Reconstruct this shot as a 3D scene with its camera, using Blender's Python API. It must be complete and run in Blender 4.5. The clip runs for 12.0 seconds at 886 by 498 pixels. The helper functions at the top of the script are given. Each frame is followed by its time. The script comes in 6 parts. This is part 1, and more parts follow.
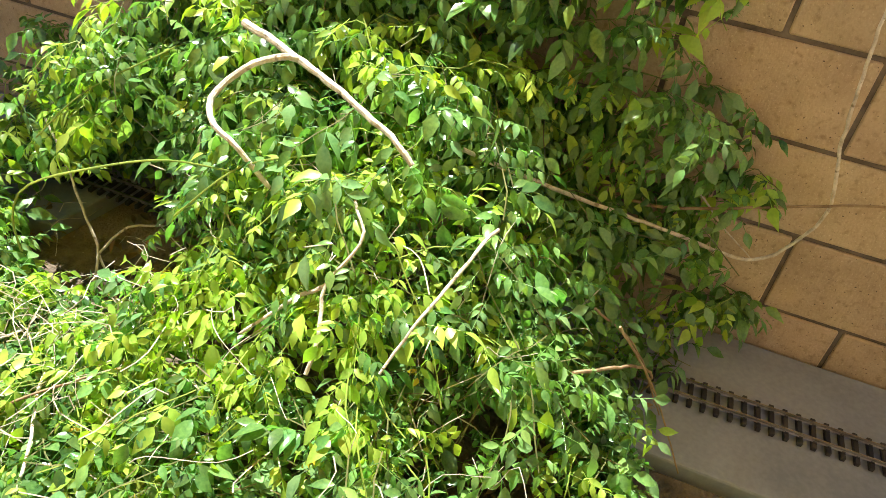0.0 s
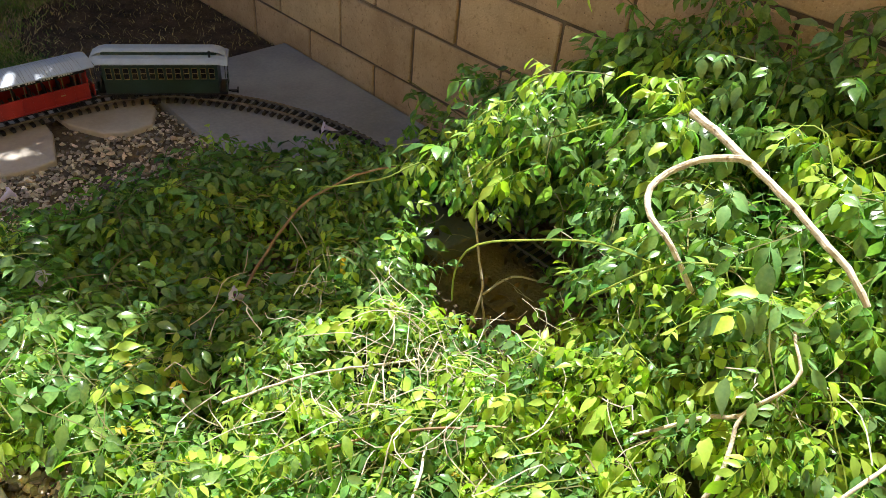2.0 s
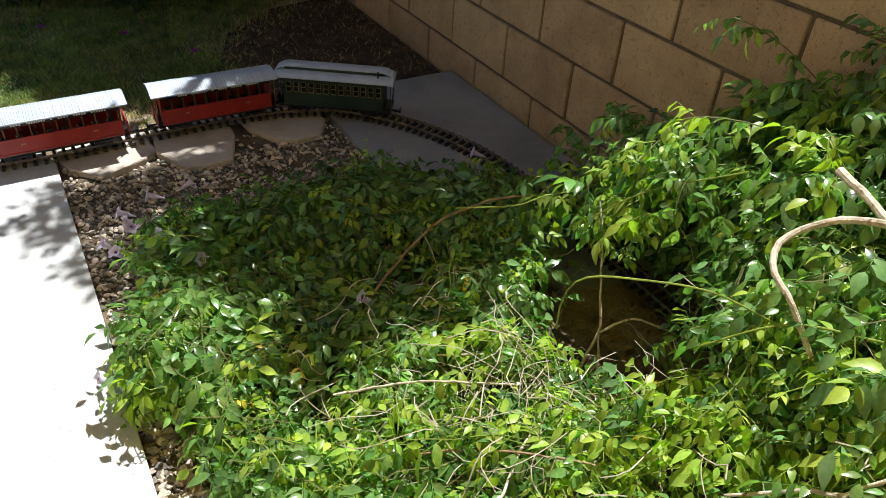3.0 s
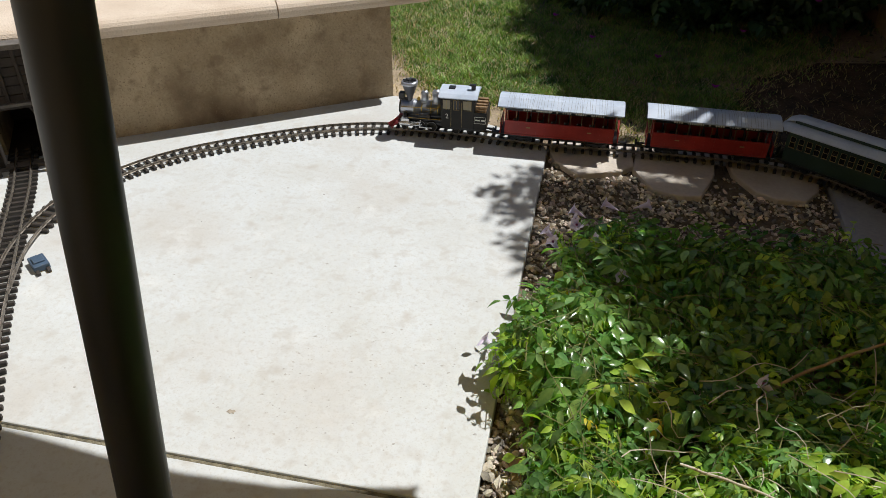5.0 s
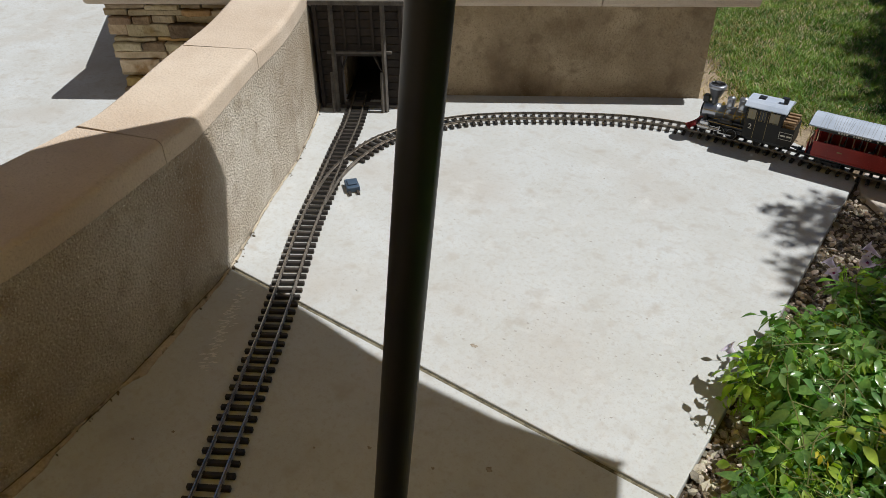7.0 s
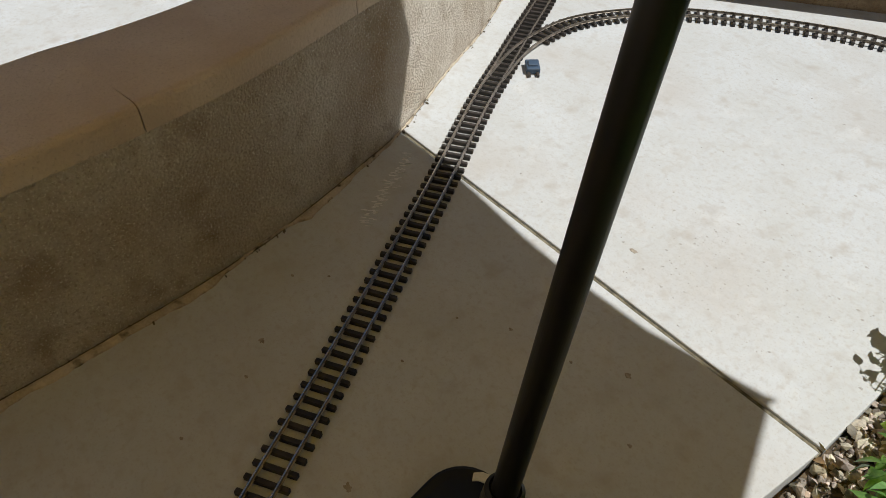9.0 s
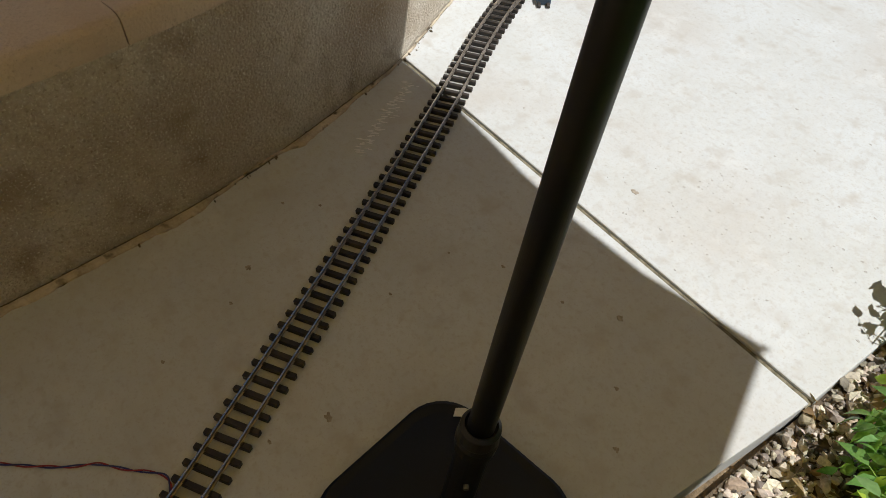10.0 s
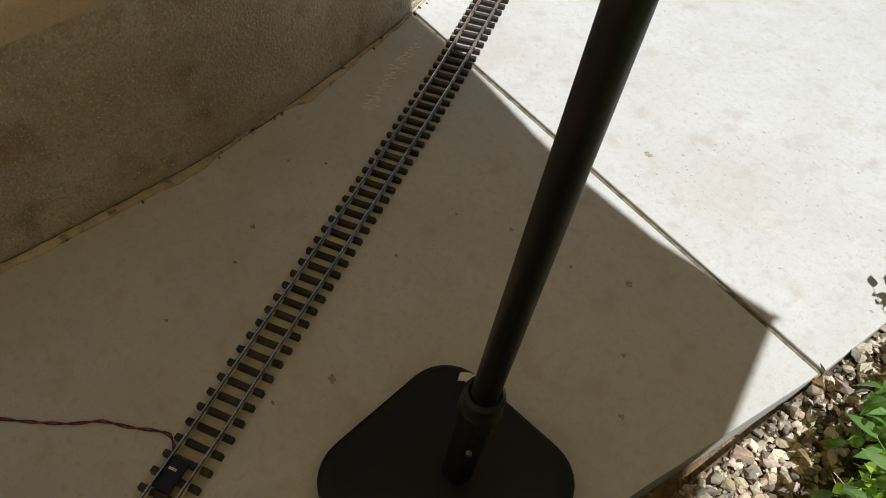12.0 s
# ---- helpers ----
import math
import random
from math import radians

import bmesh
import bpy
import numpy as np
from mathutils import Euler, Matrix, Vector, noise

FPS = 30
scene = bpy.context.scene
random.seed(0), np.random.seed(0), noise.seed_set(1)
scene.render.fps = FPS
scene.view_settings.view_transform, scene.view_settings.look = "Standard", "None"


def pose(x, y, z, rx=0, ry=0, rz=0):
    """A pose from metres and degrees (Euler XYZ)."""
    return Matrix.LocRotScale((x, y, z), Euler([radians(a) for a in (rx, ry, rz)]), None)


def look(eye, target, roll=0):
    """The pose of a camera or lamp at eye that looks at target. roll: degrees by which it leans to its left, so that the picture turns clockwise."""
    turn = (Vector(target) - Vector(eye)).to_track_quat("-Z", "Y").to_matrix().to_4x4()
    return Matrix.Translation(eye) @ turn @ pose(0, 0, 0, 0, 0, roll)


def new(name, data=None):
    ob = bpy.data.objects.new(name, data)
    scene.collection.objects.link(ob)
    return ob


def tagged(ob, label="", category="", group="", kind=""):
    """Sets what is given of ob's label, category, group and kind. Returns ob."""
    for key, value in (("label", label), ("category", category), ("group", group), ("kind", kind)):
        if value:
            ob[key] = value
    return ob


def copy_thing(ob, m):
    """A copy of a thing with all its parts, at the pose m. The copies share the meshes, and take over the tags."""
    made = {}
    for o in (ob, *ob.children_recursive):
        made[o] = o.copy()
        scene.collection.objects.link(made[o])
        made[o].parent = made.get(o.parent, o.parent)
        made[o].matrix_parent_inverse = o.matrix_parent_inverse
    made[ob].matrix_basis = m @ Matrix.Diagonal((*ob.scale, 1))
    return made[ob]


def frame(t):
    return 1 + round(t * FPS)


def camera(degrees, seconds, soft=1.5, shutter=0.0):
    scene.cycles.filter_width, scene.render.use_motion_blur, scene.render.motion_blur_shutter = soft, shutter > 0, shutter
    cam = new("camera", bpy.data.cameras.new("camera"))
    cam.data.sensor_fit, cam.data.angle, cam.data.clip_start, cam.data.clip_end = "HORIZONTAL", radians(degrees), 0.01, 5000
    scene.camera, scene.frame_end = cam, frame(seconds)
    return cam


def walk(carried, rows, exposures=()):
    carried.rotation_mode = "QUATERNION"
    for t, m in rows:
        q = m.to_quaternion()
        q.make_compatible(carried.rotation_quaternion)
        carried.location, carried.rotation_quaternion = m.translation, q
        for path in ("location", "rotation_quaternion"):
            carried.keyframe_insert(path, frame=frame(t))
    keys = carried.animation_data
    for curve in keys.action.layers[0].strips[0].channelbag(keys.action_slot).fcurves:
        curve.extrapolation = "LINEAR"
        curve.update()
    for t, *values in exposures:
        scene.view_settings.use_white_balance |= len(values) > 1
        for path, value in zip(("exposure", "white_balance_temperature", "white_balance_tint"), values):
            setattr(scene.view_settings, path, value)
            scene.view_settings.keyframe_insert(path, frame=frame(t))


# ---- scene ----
cam = camera(62.5, 12.0, soft=0.5)
PATH = [
    (0, (0.025, -0.989, 1.135), (1.554, -0.57, -0.085), 9.2),
    (0.5, (0.006, -0.942, 1.14), (1.499, -0.379, -0.066), 10.1),
    (1, (-0.031, -0.825, 1.177), (1.391, -0.164, -0.064), 9.3),
    (1.5, (-0.053, -0.75, 1.18), (1.285, 0.077, -0.055), 8.0),
    (2, (-0.028, -0.743, 1.18), (1.134, 0.309, -0.062), 5.9),
    (2.5, (-0.002, -0.781, 1.195), (0.963, 0.481, -0.02), 3.5),
    (2.7, (0.001, -0.796, 1.198), (0.919, 0.506, -0.01), 3.5),
    (4.3, (-0.013, -0.877, 1.139), (0.296, 0.728, 0.005), 2.7),
    (4.5, (0.017, -0.854, 1.130), (0.163, 0.791, 0.002), 1.8),
    (5, (0.108, -0.804, 1.148), (-0.225, 0.798, -0.002), 0.3),
    (5.5, (0.148, -0.785, 1.142), (-0.555, 0.693, -0.008), -2.3),
    (6, (0.171, -0.811, 1.138), (-0.644, 0.610, -0.010), -0.8),
    (6.5, (0.186, -0.868, 1.151), (-0.708, 0.502, -0.000), -0.8),
    (7, (0.166, -0.903, 1.151), (-0.823, 0.398, -0.002), -0.8),
    (7.2, (0.149, -0.921, 1.168), (-0.885, 0.342, 0.014), -0.7),
    (8.8, (0.136, -0.908, 1.114), (-1.020, 0.039, -0.216), -0.3),
    (9, (0.129, -0.919, 1.108), (-1.018, -0.025, -0.265), -0.2),
    (9.5, (0.135, -0.902, 1.087), (-0.958, -0.062, -0.363), 1.7),
    (10, (0.133, -0.884, 1.069), (-0.934, -0.077, -0.416), 1.5),
    (10.5, (0.121, -0.879, 1.066), (-0.931, -0.093, -0.442), 1.6),
    (11, (0.123, -0.874, 1.060), (-0.913, -0.097, -0.464), 1.2),
    (11.5, (0.118, -0.866, 1.059), (-0.911, -0.101, -0.475), 1.0),
    (12, (0.116, -0.867, 1.058), (-0.890, -0.132, -0.506), 1.7),
]
walk(cam, [(t, look(eye, target, roll)) for t, eye, target, roll in PATH],
     [(0.0, 1.7), (0.6, 1.58), (1.5, 1.52), (2.0, 1.4), (2.5, 0.95), (2.8, 0.77), (4.2, 0.24), (4.6, 0.12), (5.5, -0.21), (7.2, -0.34), (9.0, -0.22), (9.45, -0.06), (10.5, -0.02), (12.0, 0.0)])

# ---- world, sun ----
SUN = Vector((0.43, 0.38, 1.0)).normalized()
world = bpy.data.worlds.new("sky")
scene.world = world
world.use_nodes = True
wn = world.node_tree.nodes
sky = wn.new("ShaderNodeTexSky")
sky.sky_type, sky.sun_disc = "NISHITA", False
sky.dust_density, sky.ozone_density = 1.0, 0.8
sky.sun_elevation, sky.sun_rotation = math.asin(SUN.z), math.atan2(SUN.x, SUN.y)
wn["Background"].inputs["Strength"].default_value = 0.05
world.node_tree.links.new(sky.outputs[0], wn["Background"].inputs["Color"])
sun = new("sun", bpy.data.lights.new("sun", "SUN"))
sun.data.energy, sun.data.angle, sun.data.color = 5.0, radians(0.53), (1.0, 0.98, 0.945)
sun.matrix_world = look(SUN * 20, (0, 0, 0))


# ---- materials ----
def material(name, dark, light, scale=8.0, fine=90.0, rough=0.6, bump=0.2, depth=0.004, metal=0.0, vary=0.0, coat=0.0,
             through_leaf=0.0, spots=None, island=False, detail=6.0, specks=(), tint_by=(1.65, 1.75, 0.45, 1), spec=0.5):
    """Two scales of noise between two colours, grain in the relief; vary: brightness from piece to piece."""
    m = bpy.data.materials.new(name)
    m.use_nodes = True
    n, link = m.node_tree.nodes, m.node_tree.links.new
    b = n["Principled BSDF"]
    geo = n.new("ShaderNodeNewGeometry")
    big, small, mix = n.new("ShaderNodeTexNoise"), n.new("ShaderNodeTexNoise"), n.new("ShaderNodeMix")
    big.inputs["Scale"].default_value, big.inputs["Detail"].default_value = scale, detail
    small.inputs["Scale"].default_value, small.inputs["Detail"].default_value = fine, 4
    for k in (big, small):
        link(geo.outputs["Position"], k.inputs["Vector"])
    add = n.new("ShaderNodeMath")
    add.operation = "MULTIPLY_ADD"
    add.inputs[1].default_value, add.inputs[2].default_value = 0.35, -0.175
    link(small.outputs["Fac"], add.inputs[0])
    total = n.new("ShaderNodeMath")
    link(big.outputs["Fac"], total.inputs[0])
    link(add.outputs[0], total.inputs[1])
    ramp = n.new("ShaderNodeMapRange")
    ramp.inputs["From Min"].default_value, ramp.inputs["From Max"].default_value = 0.3, 0.7
    link(total.outputs[0], ramp.inputs["Value"])
    mix.data_type = "RGBA"
    mix.inputs["A"].default_value, mix.inputs["B"].default_value = dark, light
    link(ramp.outputs[0], mix.inputs["Factor"])
    colour = mix.outputs["Result"]
    for spots in ([spots] if spots else []) + list(specks):
        sp, sr, sm = n.new("ShaderNodeTexNoise"), n.new("ShaderNodeMapRange"), n.new("ShaderNodeMix")
        sp.inputs["Scale"].default_value, sp.inputs["Detail"].default_value = spots[1], 3
        link(geo.outputs["Position"], sp.inputs["Vector"])
        sr.inputs["From Min"].default_value, sr.inputs["From Max"].default_value = spots[2], spots[2] + (spots[3] if len(spots) > 3 else 0.07)
        link(sp.outputs["Fac"], sr.inputs["Value"])
        sm.data_type = "RGBA"
        sm.inputs["B"].default_value = spots[0]
        link(sr.outputs[0], sm.inputs["Factor"])
        link(colour, sm.inputs["A"])
        colour = sm.outputs["Result"]
    if vary:
        hsv, rnd = n.new("ShaderNodeHueSaturation"), n.new("ShaderNodeMapRange")
        rnd.inputs["To Min"].default_value, rnd.inputs["To Max"].default_value = 1 - vary, 1 + vary
        src = geo.outputs["Random Per Island"] if island else n.new("ShaderNodeObjectInfo").outputs["Random"]
        link(src, rnd.inputs["Value"])
        link(rnd.outputs[0], hsv.inputs["Value"])
        hue = n.new("ShaderNodeMapRange")
        hue.inputs["To Min"].default_value, hue.inputs["To Max"].default_value = 0.5 - vary * 0.06, 0.5 + vary * 0.05
        mul = n.new("ShaderNodeMath")
        mul.operation = "FRACT"
        m7 = n.new("ShaderNodeMath")
        m7.operation = "MULTIPLY"
        m7.inputs[1].default_value = 7.3
        link(src, m7.inputs[0])
        link(m7.outputs[0], mul.inputs[0])
        link(mul.outputs[0], hue.inputs["Value"])
        link(hue.outputs[0], hsv.inputs["Hue"])
        link(colour, hsv.inputs["Color"])
        colour = hsv.outputs["Color"]
    link(colour, b.inputs["Base Color"])
    b.inputs["Roughness"].default_value, b.inputs["Metallic"].default_value = rough, metal
    b.inputs["Coat Weight"].default_value = coat
    b.inputs["Specular IOR Level"].default_value = spec
    if bump:
        bp = n.new("ShaderNodeBump")
        bp.inputs["Strength"].default_value, bp.inputs["Distance"].default_value = bump, depth
        link(small.outputs["Fac"], bp.inputs["Height"])
        link(bp.outputs[0], b.inputs["Normal"])
    if through_leaf:
        tr, ms = n.new("ShaderNodeBsdfTranslucent"), n.new("ShaderNodeMixShader")
        tint = n.new("ShaderNodeMix")
        tint.data_type, tint.blend_type = "RGBA", "MULTIPLY"
        tint.inputs["Factor"].default_value = 1
        tint.inputs["B"].default_value = tint_by
        link(colour, tint.inputs["A"])
        link(tint.outputs["Result"], tr.inputs["Color"])
        ms.inputs[0].default_value = through_leaf
        link(b.outputs[0], ms.inputs[1])
        link(tr.outputs[0], ms.inputs[2])
        link(ms.outputs[0], n["Material Output"].inputs["Surface"])
    return m


def plain(name, c, rough=0.5, metal=0.0, bump=0.05, fine=200.0, coat=0.0, wear=0.75):
    dark = tuple(v * wear for v in c[:3]) + (1,)
    return material(name, dark, c, 25, fine, rough, bump, 0.001, metal, coat=coat)


CONCRETE = material("concrete", (0.495, 0.51, 0.5, 1), (0.555, 0.588, 0.605, 1), 5, 60, 0.85, 0.3, 0.0015,
                    spots=((0.465, 0.45, 0.42, 1), 2.4, 0.53, 0.24),
                    specks=(((0.42, 0.4, 0.365, 1), 17, 0.55, 0.3), ((0.6, 0.62, 0.62, 1), 9, 0.6, 0.24),
                            ((0.44, 0.43, 0.405, 1), 70, 0.53, 0.32), ((0.42, 0.405, 0.38, 1), 210, 0.55, 0.3)))
CONCRETE_OLD = material("grey paver concrete", (0.22, 0.23, 0.25, 1), (0.36, 0.37, 0.39, 1), 4, 90, 0.85, 0.3, 0.003)
JOINT = material("joint dirt", (0.07, 0.062, 0.04, 1), (0.27, 0.245, 0.17, 1), 45, 300, 0.95, 0.8, 0.004)
STUCCO = material("grey rough stucco", (0.5, 0.425, 0.325, 1), (0.8, 0.75, 0.66, 1), 3, 160, 0.92, 0.8, 0.024,
                  spots=((0.35, 0.255, 0.155, 1), 2.3, 0.5, 0.22),
                  specks=(((0.28, 0.2, 0.115, 1), 8, 0.58, 0.18), ((0.46, 0.38, 0.27, 1), 21, 0.52, 0.3), ((0.42, 0.35, 0.26, 1), 130, 0.56, 0.22),
                          ((0.88, 0.85, 0.78, 1), 230, 0.57, 0.18)))
STUCCO_TAN = material("tan stucco", (0.29, 0.22, 0.135, 1), (0.52, 0.42, 0.285, 1), 6, 120, 0.92, 0.7, 0.01,
                      spots=((0.17, 0.115, 0.065, 1), 4.5, 0.54, 0.16),
                      specks=(((0.2, 0.145, 0.09, 1), 16, 0.57, 0.2), ((0.27, 0.2, 0.13, 1), 170, 0.56, 0.16)))
COPING = material("coping", (0.56, 0.455, 0.355, 1), (0.68, 0.585, 0.48, 1), 5, 170, 0.9, 0.5, 0.006,
                  spots=((0.52, 0.43, 0.34, 1), 140, 0.58, 0.14),
                  specks=(((0.45, 0.37, 0.29, 1), 330, 0.63, 0.1), ((0.56, 0.45, 0.35, 1), 7, 0.58, 0.25)))
BLOCK = material("split-face block", (0.42, 0.305, 0.185, 1), (0.58, 0.44, 0.28, 1), 9, 160, 0.95, 0.6, 0.005, vary=0.1,
                 spots=((0.1, 0.065, 0.04, 1), 150, 0.66),
                 specks=(((0.33, 0.23, 0.13, 1), 60, 0.56, 0.2), ((0.62, 0.5, 0.34, 1), 220, 0.6, 0.16)))
MORTAR = material("mortar", (0.1, 0.075, 0.055, 1), (0.2, 0.155, 0.12, 1), 14, 140, 0.95, 0.5, 0.004)
SOIL = material("soil", (0.14, 0.1, 0.058, 1), (0.32, 0.235, 0.14, 1), 7, 110, 0.97, 0.8, 0.012,
                spots=((0.36, 0.29, 0.2, 1), 60, 0.62))
PEBBLE = material("pebble", (0.27, 0.215, 0.145, 1), (0.66, 0.57, 0.43, 1), 26, 240, 0.85, 0.5, 0.003, vary=0.42)
PEBBLE_MANY = material("pebbles", (0.18, 0.16, 0.135, 1), (0.68, 0.61, 0.5, 1), 22, 240, 0.8, 0.3, 0.002, vary=0.72, island=True)
DRYSOIL = material("dry lawn soil", (0.15, 0.11, 0.07, 1), (0.5, 0.405, 0.28, 1), 3.5, 90, 0.97, 0.8, 0.01,
                   spots=((0.05, 0.035, 0.022, 1), 30, 0.6))
GRAVEL_SOIL = material("soil between pebbles", (0.06, 0.045, 0.03, 1), (0.2, 0.15, 0.095, 1), 14, 110, 0.97, 0.8, 0.012)
# brown mulch, its colour taken darker to stand in for the tree's shade
MULCH_SHADED = material("shade-darkened mulch", (0.028, 0.02, 0.013, 1), (0.12, 0.085, 0.052, 1), 12, 90, 0.97, 0.9, 0.012,
                 spots=((0.34, 0.28, 0.21, 1), 75, 0.66, 0.05))
FLAGSTONE = material("flagstone", (0.42, 0.37, 0.31, 1), (0.58, 0.53, 0.47, 1), 6, 80, 0.85, 0.4, 0.004)
LEDGE = material("buff ledge stone", (0.42, 0.33, 0.2, 1), (0.62, 0.52, 0.36, 1), 14, 70, 0.9, 0.8, 0.008, vary=0.25, spots=((0.33, 0.22, 0.1, 1), 11, 0.56, 0.12))
LEDGE_OCHRE = material("ochre ledge stone", (0.4, 0.25, 0.09, 1), (0.6, 0.42, 0.19, 1), 14, 70, 0.9, 0.8, 0.008, vary=0.25, spots=((0.25, 0.15, 0.07, 1), 14, 0.58, 0.12))
LEDGE_BROWN = material("brown ledge stone", (0.17, 0.115, 0.065, 1), (0.38, 0.28, 0.17, 1), 14, 70, 0.9, 0.8, 0.008, vary=0.25)
LEAF = material("vine leaf", (0.05, 0.135, 0.038, 1), (0.235, 0.41, 0.112, 1), 7, 160, 0.21, 0.25, 0.001, vary=0.42, spec=0.6,
                through_leaf=0.38, island=True, tint_by=(1.48, 1.8, 0.65, 1))
LEAF_ONE = material("vine leaf spray", (0.05, 0.135, 0.038, 1), (0.235, 0.41, 0.112, 1), 7, 160, 0.21, 0.25, 0.001, vary=0.42, spec=0.6,
                    through_leaf=0.38, island=True, tint_by=(1.48, 1.8, 0.65, 1))
LEAF_YOUNG = material("young vine leaf", (0.22, 0.36, 0.045, 1), (0.43, 0.57, 0.09, 1), 14, 160, 0.4, 0.2, 0.001, vary=0.3,
                      through_leaf=0.35, island=True, tint_by=(1.45, 1.75, 0.4, 1))
LEAF_OLD = material("waxy old vine leaf", (0.09, 0.2, 0.068, 1), (0.235, 0.4, 0.15, 1), 9, 160, 0.2, 0.2, 0.001, vary=0.3,
                    through_leaf=0.25, island=True, tint_by=(1.5, 1.7, 0.5, 1))
LEAF_YELLOW = material("yellowing vine leaf", (0.42, 0.34, 0.02, 1), (0.6, 0.52, 0.04, 1), 14, 160, 0.45, 0.2, 0.001, vary=0.25,
                       through_leaf=0.3, island=True, tint_by=(1.3, 1.3, 0.4, 1))
LEAF_DRY = material("dry leaf", (0.16, 0.1, 0.05, 1), (0.32, 0.22, 0.12, 1), 25, 160, 0.8, 0.3, 0.001, vary=0.4, through_leaf=0.15, island=True)
STEM = material("woody stem", (0.4, 0.34, 0.25, 1), (0.74, 0.67, 0.56, 1), 45, 260, 0.85, 0.6, 0.003, spots=((0.25, 0.19, 0.12, 1), 60, 0.6, 0.1))
STEM_GREEN = material("green shoot", (0.16, 0.24, 0.03, 1), (0.3, 0.38, 0.06, 1), 30, 260, 0.6, 0.2, 0.001)
STEM_RED = material("brown shoot", (0.19, 0.115, 0.055, 1), (0.4, 0.28, 0.15, 1), 30, 260, 0.7, 0.2, 0.001)
STEM_DULL = material("dull green shoot", (0.1, 0.115, 0.035, 1), (0.22, 0.22, 0.075, 1), 30, 260, 0.7, 0.2, 0.001)
PETAL = material("pale pink petal", (0.7, 0.62, 0.84, 1), (0.88, 0.84, 0.95, 1), 40, 200, 0.6, 0.1, 0.001, through_leaf=0.3, tint_by=(1.0, 0.95, 1.05, 1))
THROAT = plain("purple throat", (0.28, 0.05, 0.2, 1), 0.7)
MAGENTA = material("magenta petal", (0.32, 0.03, 0.38, 1), (0.5, 0.05, 0.55, 1), 40, 200, 0.7, 0.1, 0.001, through_leaf=0.3)
GRASS = material("grass", (0.045, 0.12, 0.022, 1), (0.25, 0.39, 0.1, 1), 11, 60, 0.6, 0, 0.001, vary=0.45, through_leaf=0.25, island=True)
GRASS_DRY = material("dry grass", (0.34, 0.28, 0.15, 1), (0.5, 0.43, 0.26, 1), 3, 60, 0.75, 0, 0.001, vary=0.35, through_leaf=0.2, island=True)
SLEEPER = material("sleeper plastic", (0.015, 0.0125, 0.0105, 1), (0.044, 0.036, 0.03, 1), 20, 220, 0.6, 0.4, 0.001, vary=0.25)
RAIL = material("weathered rail side", (0.17, 0.145, 0.115, 1), (0.36, 0.325, 0.28, 1), 40, 200, 0.4, 0.1, 0.0005, 0.8)
RAIL_TOP = material("polished nickel railhead", (0.5, 0.47, 0.43, 1), (0.75, 0.72, 0.68, 1), 40, 200, 0.25, 0.1, 0.0005, 0.9)
WHEEL = plain("dark wheel", (0.016, 0.015, 0.014, 1), 0.75)
BLACK = plain("black enamel", (0.012, 0.012, 0.013, 1), 0.35)
POLE = plain("black painted steel", (0.0095, 0.0088, 0.0085, 1), 0.45, 0.0)
BASE = material("base resin", (0.002, 0.0045, 0.011, 1), (0.004, 0.009, 0.021, 1), 9, 150, 0.5, 0.25, 0.001, spec=0.3)
BOILER = plain("gunmetal boiler", (0.5, 0.53, 0.6, 1), 0.28, 0.7)
STACK = plain("dark steel stack", (0.13, 0.135, 0.15, 1), 0.35, 0.6)
CHROME = plain("chrome", (0.72, 0.72, 0.72, 1), 0.24, 0.9)
BRASS = plain("brass", (0.62, 0.45, 0.12, 1), 0.3, 0.9)
RED = material("red car body", (0.24, 0.014, 0.011, 1), (0.38, 0.028, 0.02, 1), 14, 150, 0.42, 0.08, 0.0006)
GREEN = material("dark green car body", (0.012, 0.03, 0.022, 1), (0.022, 0.05, 0.036, 1), 14, 150, 0.4, 0.05, 0.0006)
CABDARK = material("dark cab paint", (0.008, 0.0082, 0.008, 1), (0.016, 0.016, 0.015, 1), 14, 150, 0.5, 0.05, 0.0006, spec=0.3)
ROOF = material("light grey roof", (0.42, 0.49, 0.6, 1), (0.53, 0.6, 0.71, 1), 20, 160, 0.32, 0.15, 0.0008)
ROOF_LINE = plain("roof seam", (0.22, 0.23, 0.25, 1), 0.6)
YELLOW = plain("yellow lining", (0.36, 0.27, 0.1, 1), 0.5)
POST = plain("dull ochre post", (0.2, 0.13, 0.06, 1), 0.5)
CLAMP = plain("dull zinc", (0.25, 0.25, 0.24, 1), 0.45, 0.8)
FOOT = material("foot mortar", (0.3, 0.25, 0.18, 1), (0.62, 0.55, 0.43, 1), 14, 180, 0.95, 0.6, 0.004, spots=((0.07, 0.055, 0.038, 1), 26, 0.57, 0.12))
# colour of the loose grit, darkened to serve the painted foot shadow too
GRIT_AND_SHADE = material("grit and foot shade", (0.03, 0.024, 0.017, 1), (0.16, 0.125, 0.085, 1), 60, 180, 0.97, 0.5, 0.002)
WHITE = plain("white lettering", (0.75, 0.74, 0.68, 1), 0.6)
SEAT = plain("dark wooden bench", (0.04, 0.022, 0.014, 1), 0.7)
LOGWOOD = material("split logs", (0.2, 0.12, 0.06, 1), (0.42, 0.3, 0.18, 1), 60, 200, 0.85, 0.4, 0.001)
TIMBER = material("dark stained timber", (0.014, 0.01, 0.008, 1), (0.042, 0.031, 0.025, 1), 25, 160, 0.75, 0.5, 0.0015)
TIMBER_GREY = material("weathered grey timber", (0.07, 0.062, 0.055, 1), (0.15, 0.135, 0.12, 1), 25, 160, 0.8, 0.5, 0.0015)
BOXGREY = plain("blue grey plastic", (0.06, 0.1, 0.16, 1), 0.5)
